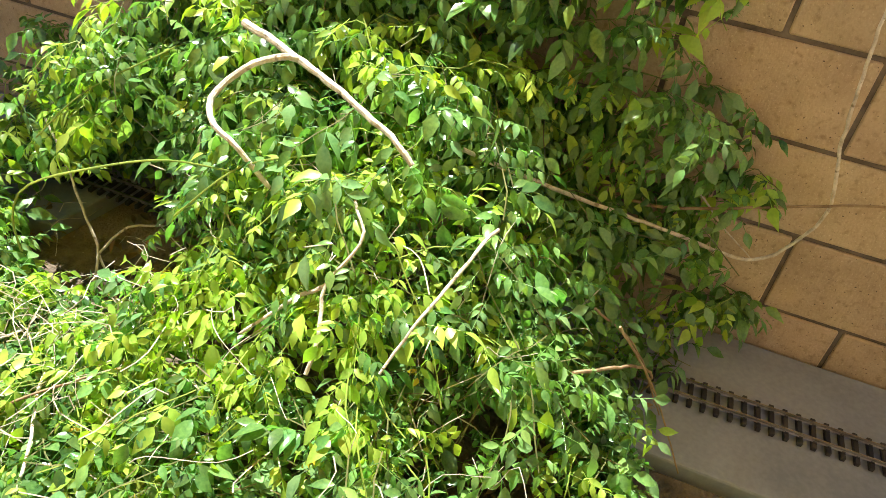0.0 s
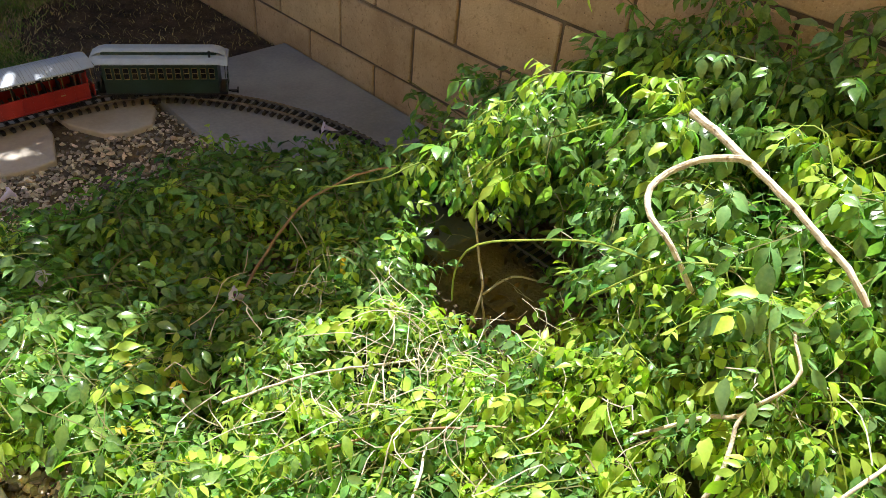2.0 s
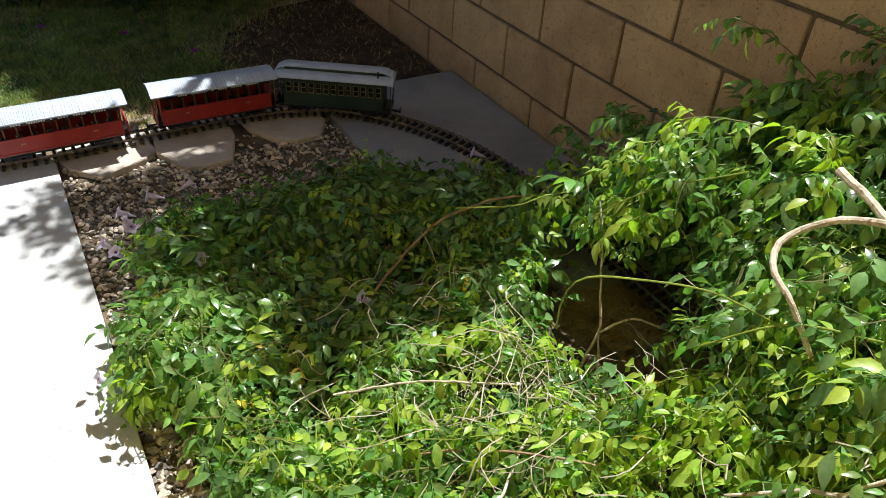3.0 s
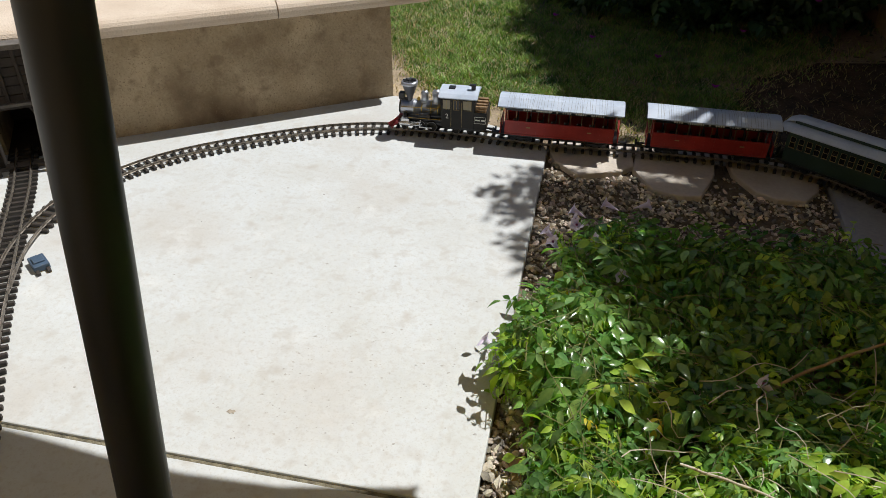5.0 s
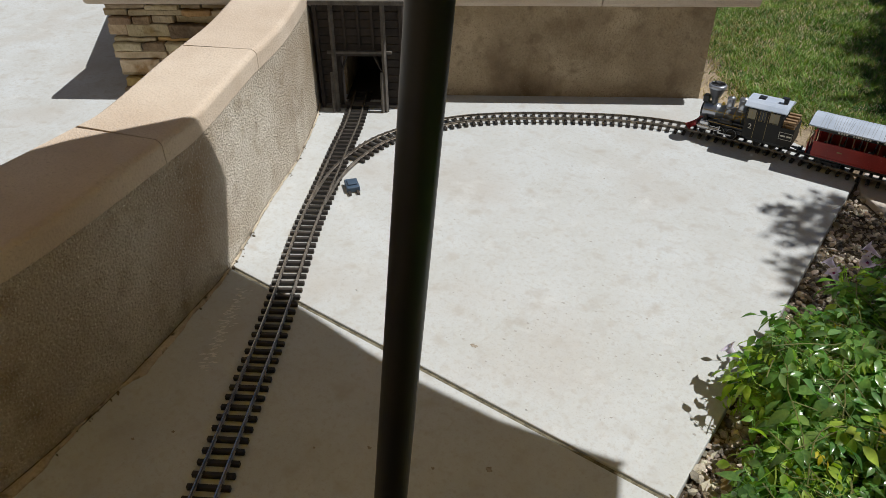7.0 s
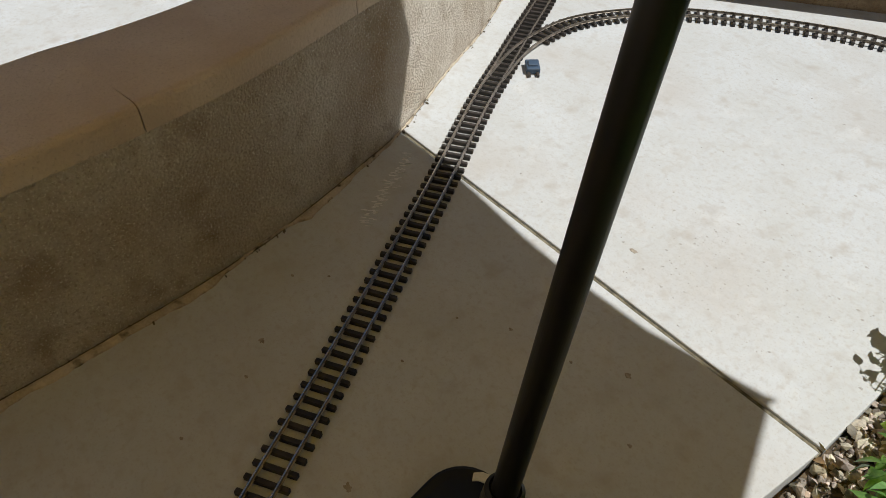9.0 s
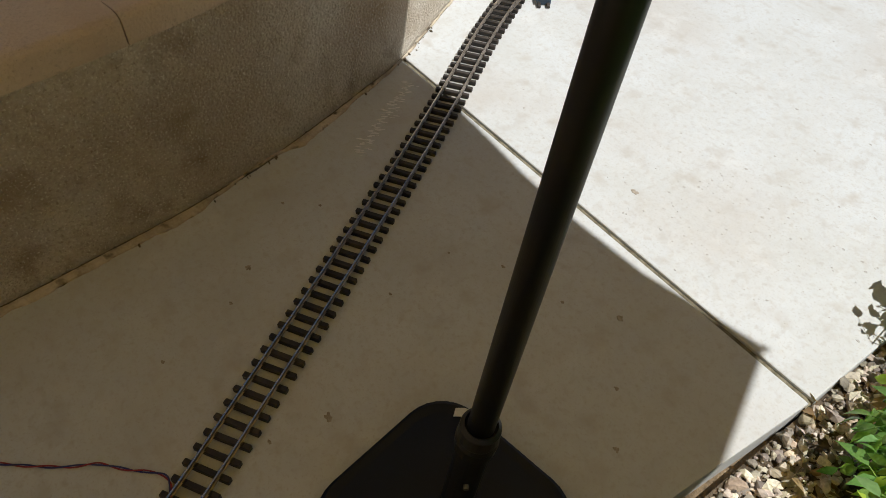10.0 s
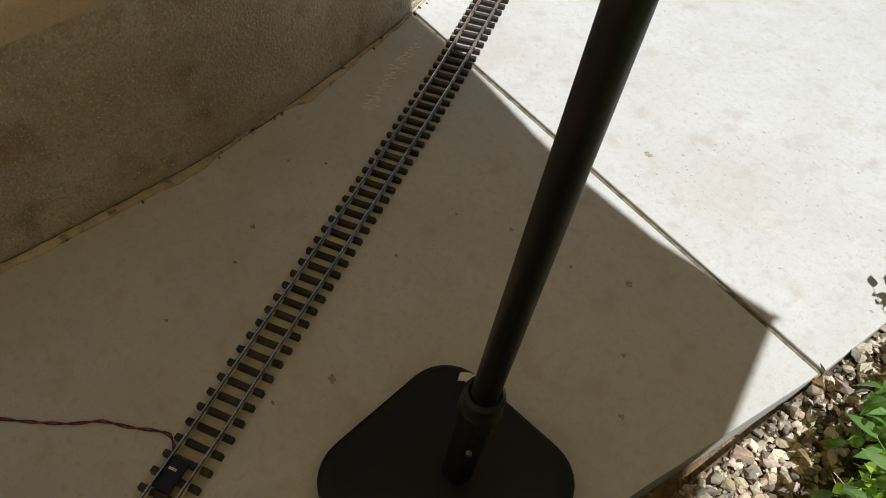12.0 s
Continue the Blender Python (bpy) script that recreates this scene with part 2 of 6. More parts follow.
GLASS_DARK = plain("car window", (0.012, 0.012, 0.014, 1), 0.08)
PANE_PALE = plain("pale cab window", (0.32, 0.29, 0.2, 1), 0.3)
WIRE_RED = plain("red wire", (0.3, 0.03, 0.04, 1), 0.5)
WIRE_BLUE = plain("blue wire", (0.03, 0.04, 0.18, 1), 0.5)
CANVAS = material("tan canvas", (0.47, 0.345, 0.2, 1), (0.54, 0.4, 0.248, 1), 6, 400, 0.9, 0.1, 0.001, through_leaf=0.58)
CHALK = plain("chalk scuff", (0.8, 0.8, 0.79, 1), 0.95, wear=0.85)
PIT = material("weathered pit", (0.3, 0.295, 0.28, 1), (0.48, 0.475, 0.45, 1), 40, 300, 0.95, 0.2, 0.001)
STAIN = material("brown stain", (0.2, 0.165, 0.12, 1), (0.4, 0.36, 0.3, 1), 90, 300, 0.95, 0.1, 0.001)


# ---- mesh helpers ----
def done(name, bm, mat, parent=None, label="", smooth=False):
    me = bpy.data.meshes.new(name)
    bm.normal_update()
    bm.to_mesh(me)
    bm.free()
    me.materials.append(mat)
    if smooth:
        me.polygons.foreach_set("use_smooth", [True] * len(me.polygons))
    ob = new(name, me)
    if parent:
        ob.parent = parent
    if label:
        ob["label"] = label
    return ob


def part(name, bm, mat, parent, label="", smooth=False):
    return done(name, bm, mat, parent, label, smooth)


def piece(name, mesh, parent, m):
    ob = new(name, mesh)
    ob.parent = parent
    ob.matrix_basis = m
    return ob


def base(name, m=None, **tags):
    ob = new(name)
    ob.empty_display_size = 0.05
    if m:
        ob.matrix_world = m
    return tagged(ob, **tags)


def box(bm, c, s, bevel=0.0, turn=0.0, m=None):
    """A box of size s round c, turned by degrees about z, its edges eased."""
    mm = (m or Matrix()) @ pose(*c, 0, 0, turn) @ Matrix.Diagonal((*s, 1))
    got = bmesh.ops.create_cube(bm, size=1, matrix=mm)
    if bevel:
        es = {e for v in got["verts"] for e in v.link_edges}
        bmesh.ops.bevel(bm, geom=list(es), offset=bevel, segments=1, affect="EDGES", profile=0.5)
    return bm


def rod(bm, a, b, r, r2=None, seg=10, caps=True):
    a, b = Vector(a), Vector(b)
    d = b - a
    m = Matrix.Translation((a + b) / 2) @ d.to_track_quat("Z", "Y").to_matrix().to_4x4()
    bmesh.ops.create_cone(bm, cap_ends=caps, segments=seg, radius1=r, radius2=r if r2 is None else r2, depth=d.length, matrix=m)
    return bm


def lathe(bm, profile, seg=20, m=None, caps=True):
    """Turns (radius, height) points about z."""
    m = m or Matrix()
    rings = []
    for r, z in profile:
        rings.append([bm.verts.new(m @ Vector((r * math.cos(2 * math.pi * k / seg), r * math.sin(2 * math.pi * k / seg), z))) for k in range(seg)])
    for a, b in zip(rings, rings[1:]):
        for k in range(seg):
            bm.faces.new((a[k], a[(k + 1) % seg], b[(k + 1) % seg], b[k]))
    if caps:
        bm.faces.new(rings[0][::-1])
        bm.faces.new(rings[-1])
    return bm


def smooth_line(points, step):
    """A line through the points (Catmull-Rom), at even steps."""
    p = [Vector(q) for q in points]
    p = [2 * p[0] - p[1]] + p + [2 * p[-1] - p[-2]]
    fine = []
    for a, b, c, d in zip(p, p[1:], p[2:], p[3:]):
        for k in range(24):
            t = k / 24
            fine.append(0.5 * ((2 * b) + (c - a) * t + (2 * a - 5 * b + 4 * c - d) * t * t + (3 * b - a - 3 * c + d) * t ** 3))
    fine.append(p[-2])
    out, left = [fine[0]], step
    for a, b in zip(fine, fine[1:]):
        run = (b - a).length
        while run >= left and run > 0:
            a = a + (b - a) * (left / run)
            out.append(a.copy())
            run, left = (b - a).length, step
        left -= run
    return out


def sweep(bm, pts, radii, seg=6):
    """A round tube along the points."""
    rings, up = [], Vector((0.13, 0.2, 1)).normalized()
    for i, p in enumerate(pts):
        d = (pts[min(i + 1, len(pts) - 1)] - pts[max(i - 1, 0)]).normalized()
        s = d.cross(up)
        s = s.normalized() if s.length > 1e-4 else Vector((1, 0, 0))
        u = s.cross(d)
        r = radii[i] if isinstance(radii, list) else radii
        rings.append([bm.verts.new(p + (s * math.cos(2 * math.pi * k / seg) + u * math.sin(2 * math.pi * k / seg)) * r) for k in range(seg)])
    for a, b in zip(rings, rings[1:]):
        for k in range(seg):
            bm.faces.new((a[k], a[(k + 1) % seg], b[(k + 1) % seg], b[k]))
    bm.faces.new(rings[0][::-1])
    bm.faces.new(rings[-1])
    return bm


def ribbon(bm, pts, profile):
    """Sweeps a closed profile of (side, height) points along a level line."""
    rings = []
    for i, p in enumerate(pts):
        d = pts[min(i + 1, len(pts) - 1)] - pts[max(i - 1, 0)]
        s = Vector((d.y, -d.x, 0)).normalized()
        rings.append([bm.verts.new(Vector((p.x, p.y, p.z + h)) + s * w) for w, h in profile])
    n = len(profile)
    for a, b in zip(rings, rings[1:]):
        for k in range(n):
            bm.faces.new((a[k], b[k], b[(k + 1) % n], a[(k + 1) % n]))
    bm.faces.new(rings[0])
    bm.faces.new(rings[-1][::-1])
    bmesh.ops.recalc_face_normals(bm, faces=bm.faces)
    return bm


def slab(bm, outline, z0, z1, bevel=0.0):
    """A plate with the outline (counter-clockwise), from z0 to z1."""
    lo = [bm.verts.new((x, y, z0)) for x, y in outline]
    hi = [bm.verts.new((x, y, z1)) for x, y in outline]
    n = len(outline)
    top = bm.faces.new(hi)
    bm.faces.new(lo[::-1])
    for k in range(n):
        bm.faces.new((lo[k], lo[(k + 1) % n], hi[(k + 1) % n], hi[k]))
    if bevel:
        bmesh.ops.bevel(bm, geom=list(top.edges), offset=bevel, segments=2, affect="EDGES", profile=0.5)
    bmesh.ops.recalc_face_normals(bm, faces=bm.faces)
    return bm


def mesh_of(name, verts, faces, mats, index=None, smooth=False):
    me = bpy.data.meshes.new(name)
    me.from_pydata(verts, [], faces)
    for m in mats:
        me.materials.append(m)
    if index is not None:
        me.polygons.foreach_set("material_index", index)
    if smooth:
        me.polygons.foreach_set("use_smooth", [True] * len(me.polygons))
    me.update()
    return me


rng = np.random.default_rng(7)


# ---- ground ----
bm = bmesh.new()
slab(bm, [(-600, -600), (600, -600), (600, 600), (-600, 600)], -0.3, -0.05)
tagged(done("ground", bm, SOIL), "brown garden soil with small stones and litter", "ground", kind="structure")

# inner foot of the curved wall, from the back wall towards the viewer
WALL_FOOT = [(-1.86, 0.99), (-1.766, 0.876), (-1.545, 0.558), (-1.406, 0.3), (-1.233, 0.0), (-1.172, -0.157), (-1.117, -0.314),
             (-1.066, -0.48), (-1.028, -0.66), (-1.006, -0.83), (-0.982, -1.05), (-0.965, -1.4), (-0.98, -2.2), (-1.0, -3.2)]
foot = smooth_line([(x, y, 0) for x, y in WALL_FOOT], 0.04)
BACK_A, BACK_D = Vector((-2.43, 0.572, 0)), Vector((0.832, 0.555, 0))
BACK_N = Vector((0.555, -0.832, 0))


def back(s, off=0.0, z=0.0):
    """A place along the back wall's face: s metres from its stone end, off metres out from the face."""
    return BACK_A + BACK_D * s + BACK_N * off + Vector((0, 0, z))


patio = base("patio", label="pale concrete patio slabs with a sawn joint", category="patio", kind="structure")
far_foot = [p for p in foot if p.y >= -0.001]
near_foot = [p for p in foot if p.y < 0]
bm = bmesh.new()
slab(bm, [(0.0, 0.0055), (0.0, 1.44), (-0.03, 1.515), (-0.62, 1.775)] + [(p.x - 0.05, p.y) for p in far_foot if p.y > 0.02] + [(-1.27, 0.0055)], -0.1, 0.0, 0.003)
part("slab", bm, CONCRETE, patio)
bm = bmesh.new()
slab(bm, [(-1.27, -0.0055)] + [(p.x - 0.05, p.y) for p in near_foot if p.y < -0.03] + [(-0.02, -3.2), (-0.03, -0.4), (-0.002, -0.0055)], -0.1, 0.0, 0.003)
part("slab", bm, CONCRETE, patio)
bm = bmesh.new()
box(bm, (-0.63, 0, -0.031), (1.26, 0.03, 0.05))
part("joint", bm, JOINT, patio, "dark soil in the joint")

bm = bmesh.new()
slab(bm, [(-8, -3.2), (-1.2, -3.2), (-1.2, -0.6), (-1.35, -0.1), (-1.62, 0.4), (-2.0, 0.75), (-2.0, 2.5), (-4, 5), (-8, 5)], -0.1, -0.004)
tagged(done("pavement", bm, CONCRETE), "pale concrete paving beyond the low wall", "pavement", kind="structure")

# ---- curved retaining wall ----
wall = base("wall_curved", label="low curved wall of rough tan stucco", category="wall", kind="structure")


def widen(bm, pts, profile):
    """A ribbon whose outer side stands further out towards the near end of the wall."""
    rings = []
    for i, p in enumerate(pts):
        d = pts[min(i + 1, len(pts) - 1)] - pts[max(i - 1, 0)]
        s = Vector((d.y, -d.x, 0)).normalized()
        grow_by = 1 + 0.36 * max(0.0, min(1.0, (-0.1 - p.y) / 0.6))
        rings.append([bm.verts.new(Vector((p.x, p.y, p.z + h)) + s * (w * grow_by if w > 0.1 else w)) for w, h in profile])
    n = len(profile)
    for a, b in zip(rings, rings[1:]):
        for k in range(n):
            bm.faces.new((a[k], b[k], b[(k + 1) % n], a[(k + 1) % n]))
    bm.faces.new(rings[0])
    bm.faces.new(rings[-1][::-1])
    bmesh.ops.recalc_face_normals(bm, faces=bm.faces)
    return bm


part("wall_body", widen(bmesh.new(), foot, [(0, -0.05), (0, 0.388), (0.225, 0.388), (0.225, -0.05)]), STUCCO, wall)
lengths = [0.0]
for a, b in zip(foot, foot[1:]):
    lengths.append(lengths[-1] + (b - a).length)
cuts = [lengths[min(range(len(foot)), key=lambda i: (foot[i].x - x) ** 2 + (foot[i].y - y) ** 2)] for x, y in ((-1.79, 0.91), (-1.43, 0.37), (-1.18, -0.15), (-1.03, -0.66), (-1.0, -1.15), (-0.99, -1.7), (-1.0, -2.2), (-1.01, -2.9))]
for a, b in zip(cuts, cuts[1:]):
    at = lambda d: next(p + (q - p) * ((d - s) / (e - s)) for p, q, s, e in zip(foot, foot[1:], lengths, lengths[1:]) if s <= d <= e)
    pts = [at(a + 0.0012)] + [p for p, s in zip(foot, lengths) if a + 0.012 <= s <= b - 0.012] + [at(b - 0.0012)]
    bm = bmesh.new()
    corner = [(0.016 - 0.0175 * math.cos(q), 0.425 + 0.0175 * math.sin(q)) for q in [radians(15 * k) for k in range(7)]]
    widen(bm, pts, [(-0.0015, 0.386)] + corner + [(0.215, 0.4445), (0.228, 0.437), (0.234, 0.42), (0.23, 0.386)])
    part("coping_stone", bm, COPING, wall)
edge_line = [p for p in smooth_line([(x, y, 0) for x, y in WALL_FOOT], 0.01) if p.y < 1.0]
mortar = bmesh.new()
rings = []
for i, p in enumerate(edge_line):
    d = edge_line[min(i + 1, len(edge_line) - 1)] - edge_line[max(i - 1, 0)]
    s = Vector((d.y, -d.x, 0)).normalized()
    # the ledge is whole towards the viewer and crumbled away further on
    w = (0.008 + 0.02 * max(0.0, min(1.0, (-0.02 - p.y) / 0.3))) * (1 + 0.5 * noise.noise(p * 16)) + 0.0035 * noise.noise(p * 70)
    w = max(0.002, w * (1 - 0.9 * max(0.0, 3 * noise.noise(p * 6 + Vector((3, 0, 0))) - 0.55)))
    h = 0.006 + 0.003 * noise.noise(p * 40)
    rings.append([mortar.verts.new(p + s * a + Vector((0, 0, b))) for a, b in ((0.006, -0.01), (-w, -0.004), (-w * 0.93, h * 0.55), (-w * 0.5, h), (-0.007, h * 0.9), (-0.004, -0.004), (0.006, -0.004))])
for a, b in zip(rings, rings[1:]):
    for k in range(7):
        mortar.faces.new((a[k], b[k], b[(k + 1) % 7], a[(k + 1) % 7]))
bmesh.ops.recalc_face_normals(mortar, faces=mortar.faces)
part("foot_mortar", mortar, FOOT, wall, "dirty mortar along the foot")
# thin dark ribbon paints the shadow line between ledge and wall
part("foot_shadow_line", ribbon(bmesh.new(), edge_line, [(0.003, -0.002), (-0.0062, -0.002), (-0.0062, 0.0012), (0.003, 0.0012)]), GRIT_AND_SHADE, wall, "dark strip painted as the shadow line along the foot")
r4 = random.Random(8)
crumbs = bmesh.new()
for k in range(420):
    p = edge_line[r4.randrange(len(edge_line))]
    a, r = r4.uniform(0, 6.28), r4.choice((0.001, 0.0014, 0.002, 0.003))
    if p.y > 0.1 and k % 3:
        continue
    x, y = p.x + abs(r4.gauss(0.004, 0.009)), p.y + r4.uniform(-0.01, 0.01)
    ring = [(x + 2.2 * r * r4.uniform(0.5, 1.1) * math.cos(a + 1.05 * i), y + r * r4.uniform(0.5, 1.1) * math.sin(a + 1.05 * i)) for i in range(6)]
    slab(crumbs, ring, -0.003, r * r4.uniform(0.4, 1.2) + 0.0004)
tagged(part("foot_grit", crumbs, GRIT_AND_SHADE, wall), kind="stuff")

# ---- back wall with the tunnel through it ----
back_wall = base("wall_back", label="low tan stucco wall with a bullnose coping", category="wall", kind="structure")
TURN = math.degrees(math.atan2(BACK_D.y, BACK_D.x))
TUN_A, TUN_B = 0.815, 0.975


def along(s0, s1, off0, off1, z0, z1, bm, bevel=0.0):
    c = back((s0 + s1) / 2, (off0 + off1) / 2, (z0 + z1) / 2)
    return box(bm, c, (s1 - s0, abs(off1 - off0), z1 - z0), bevel, TURN)


bm = bmesh.new()
along(0.6, TUN_A, -0.26, 0, -0.05, 0.347, bm)
along(TUN_B, 2.165, -0.26, 0, -0.05, 0.347, bm)
along(TUN_A, TUN_B, -0.26, 0, 0.17, 0.347, bm)
part("wall_body", bm, STUCCO_TAN, back_wall)
s = -0.13
for length in (0.7, 0.6, 0.585, 0.55):
    bm = bmesh.new()
    pts = [back(s + 0.002), back(s + length - 0.002)]
    prof = [(0.04 * math.cos(a), 0.379 + 0.031 * math.sin(a)) for a in [math.radians(d) for d in range(-90, 91, 22)]]
    ribbon(bm, pts, prof + [(-0.3, 0.414), (-0.318, 0.4), (-0.318, 0.36), (-0.3, 0.348)])
    part("coping_stone", bm, COPING, back_wall)
    s += length
bm = bmesh.new()
along(-0.05, 0.6, -0.26, -0.035, -0.05, 0.347, bm)
RETURN = pose(*back(0.085, -0.2), 0, 0, 140.5)
box(bm, (1.1, 0, 0.1485), (2.2, 0.27, 0.397), 0, 0, RETURN)
part("stone_backing", bm, MORTAR, back_wall)
bm = bmesh.new()
box(bm, (1.19, 0, 0.381), (2.1, 0.39, 0.06), 0.02, 0, RETURN)
part("coping_stone", bm, COPING, back_wall)
# ledge stones on the far end
z, k = -0.004, 0
while z < 0.33:
    h = (0.024, 0.04, 0.021, 0.055, 0.03, 0.036, 0.018, 0.05, 0.032)[k % 9]
    x = float(rng.uniform(-0.105, -0.07))
    while x < 0.57:
        w = min(float(rng.uniform(0.07, 0.22)), 0.6 - x)
        if w < 0.03:
            break
        bm = bmesh.new()
        along(x + 0.0025, x + w - 0.0025, -0.05, float(rng.uniform(-0.02, 0.012)), z + 0.0015, min(z + h, 0.345) - 0.0015, bm, 0.003)
        bmesh.ops.subdivide_edges(bm, edges=[e for e in bm.edges if e.calc_length() > 0.012], cuts=3, use_grid_fill=True)
        for v in bm.verts:
            v.co += Vector(noise.noise_vector(v.co * 16)) * 0.005 + Vector(noise.noise_vector(v.co * 55)) * 0.003
        part("ledge_stone", bm, (LEDGE, LEDGE_OCHRE, LEDGE, LEDGE_BROWN, LEDGE)[int(rng.integers(0, 5))], back_wall)
        x += w
    z, k = z + h, k + 1

# ---- block wall ----
block_wall = base("wall_block", label="tan concrete block garden wall with dark mortar", category="wall", kind="structure")
bm = bmesh.new()
box(bm, (1.6, 1.2, 0.42), (0.186, 12.0, 1.34))
part("mortar_core", bm, MORTAR, block_wall)
BW, BH, WALL_H = 0.369, 0.199, 1.095
bm = bmesh.new()
box(bm, (0, 0, 0), (0.03, BW - 0.011, BH - 0.011), 0.003)
blk = done("block", bm, BLOCK)
block_mesh = blk.data
bpy.data.objects.remove(blk)
rest = bmesh.new()
for c in range(-1, 5):
    z = 0.1 + c * BH + BH / 2
    off = 0.86 if c % 2 == 0 else 0.677
    for k in range(-13, 16):
        y = off + (k + 0.5) * BW
        m = pose(1.5145 + float(rng.uniform(-0.0015, 0.0015)), y, z, 0, 0, 0)
        if -2.4 < y < 2.9 and c < 6:
            piece("block", block_mesh, block_wall, m)
        else:
            box(rest, m.translation, (0.03, BW - 0.011, BH - 0.011))
ob = part("blocks_beyond", rest, BLOCK, block_wall)
ob["kind"] = "stuff"
bm = bmesh.new()
box(bm, (1.6, 1.2, WALL_H + 0.031), (0.25, 12.0, 0.06), 0.006)
part("wall_cap", bm, BLOCK, block_wall)

bm = bmesh.new()
slab(bm, [(-1.75, 1.62), (-0.6, 1.5), (1.49, 1.52), (1.49, 6.0), (-1.75, 6.0)], -0.2, -0.046)
tagged(done("lawn_soil", bm, DRYSOIL), "dry tan soil with shade-darkened mulch under the lawn", "soil", kind="structure")

# mulch patch with the tree's shade put into its colour
bm = bmesh.new()
slab(bm, [(0.56, 1.66), (0.9, 1.6), (1.489, 1.585), (1.489, 2.7), (1.1, 2.62), (0.82, 2.4), (0.66, 2.0)], -0.2, -0.041)
tagged(done("mulch_bed", bm, MULCH_SHADED), "brown mulch strewn with pale chips by the block wall, darkened for the tree's shade", "mulch", kind="structure")

# ---- grey paver in the corner, flagstones under the track ----
bm = bmesh.new()
slab(bm, [(0.862, 0.6), (1.487, 0.6), (1.49, 1.565), (0.9, 1.57), (0.89, 1.36)], -0.06, -0.002, 0.006)
tagged(done("corner_paver", bm, CONCRETE_OLD), "grey concrete paver in the corner by the block wall", "paver")
bm = bmesh.new()
slab(bm, [(1.06, 0.26), (1.485, 0.2), (1.485, 0.595), (1.03, 0.595)], -0.06, -0.003, 0.006)
tagged(done("track_paver", bm, CONCRETE_OLD), "grey concrete paver under the track along the block wall", "paver", "pavers under the track")
bm = bmesh.new()
slab(bm, [(1.05, -3.0), (1.485, -3.0), (1.485, -0.9), (1.05, -0.92)], -0.06, -0.003, 0.006)
tagged(done("track_paver", bm, CONCRETE_OLD), "long grey concrete paver under the track beside the vine", "paver", "pavers under the track")
STONES = [[(0.01, 1.44), (0.03, 1.385), (0.11, 1.3), (0.19, 1.33), (0.25, 1.36), (0.29, 1.40), (0.28, 1.56), (0.1, 1.585), (0.01, 1.58)],
          [(0.285, 1.38), (0.345, 1.255), (0.42, 1.235), (0.492, 1.245), (0.545, 1.4), (0.555, 1.57), (0.42, 1.565), (0.3, 1.545)],
          [(0.6, 1.42), (0.66, 1.31), (0.72, 1.275), (0.8, 1.28), (0.855, 1.36), (0.89, 1.565), (0.75, 1.6), (0.585, 1.575)]]
for outline in STONES:
    bm = bmesh.new()
    slab(bm, outline, -0.06, -0.004, 0.006)
    ob = tagged(done("flagstone", bm, FLAGSTONE), "pale buff flagstone set under the garden track", "flagstone", "flagstones under the track")


# ---- railway track ----
LOOP = [(-1.252, 0.342), (-1.336, 0.52), (-1.37, 0.67), (-1.37, 0.8), (-1.322, 0.935), (-1.232, 1.078), (-1.09, 1.208), (-0.885, 1.346), (-0.72, 1.43),
        (-0.55, 1.475), (-0.3, 1.487), (0.0, 1.472), (0.3, 1.485), (0.58, 1.488), (0.77, 1.463), (0.93, 1.392), (1.066, 1.247), (1.16, 1.09), (1.22, 0.91),
        (1.243, 0.7), (1.245, 0.3), (1.245, -0.4), (1.245, -1.2), (1.245, -1.8), (1.17, -2.1), (0.95, -2.32), (0.65, -2.4), (0.35, -2.32),
        (0.13, -2.1)]
MAIN = [(0.119, -2.0), (-0.081, -1.58), (-0.274, -1.206), (-0.438, -0.92), (-0.533, -0.767), (-0.698, -0.502), (-0.832, -0.29), (-0.922, -0.15),
        (-1.006, -0.024), (-1.183, 0.232), (-1.312, 0.44), (-1.44, 0.645), (-1.55, 0.825), (-1.66, 0.983), (-1.715, 1.06)]
PITCH, GAUGE = 0.0283, 0.0465
loop_line = smooth_line([(x, y, 0) for x, y in LOOP], PITCH)
main_line = smooth_line([(x, y, 0) for x, y in MAIN], PITCH)
bm = bmesh.new()
box(bm, (0, 0, 0.0055), (0.0102, 0.084, 0.011), 0.0012)
for sd in (-1, 1):
    box(bm, (0, sd * (GAUGE / 2 + 0.004), 0.0122), (0.007, 0.003, 0.0026))
    box(bm, (0, sd * (GAUGE / 2 - 0.004), 0.0122), (0.007, 0.003, 0.0026))
ob = done("sleeper", bm, SLEEPER)
sleeper_mesh = ob.data
bpy.data.objects.remove(ob)
RAIL_PROFILE = [(-0.0034, 0.0112), (0.0034, 0.0112), (0.0034, 0.0124), (0.0008, 0.0136), (0.0008, 0.0166), (0.0016, 0.0178), (0.0016, 0.0197),
                (-0.0016, 0.0197), (-0.0016, 0.0178), (-0.0008, 0.0166), (-0.0008, 0.0136), (-0.0034, 0.0124)]


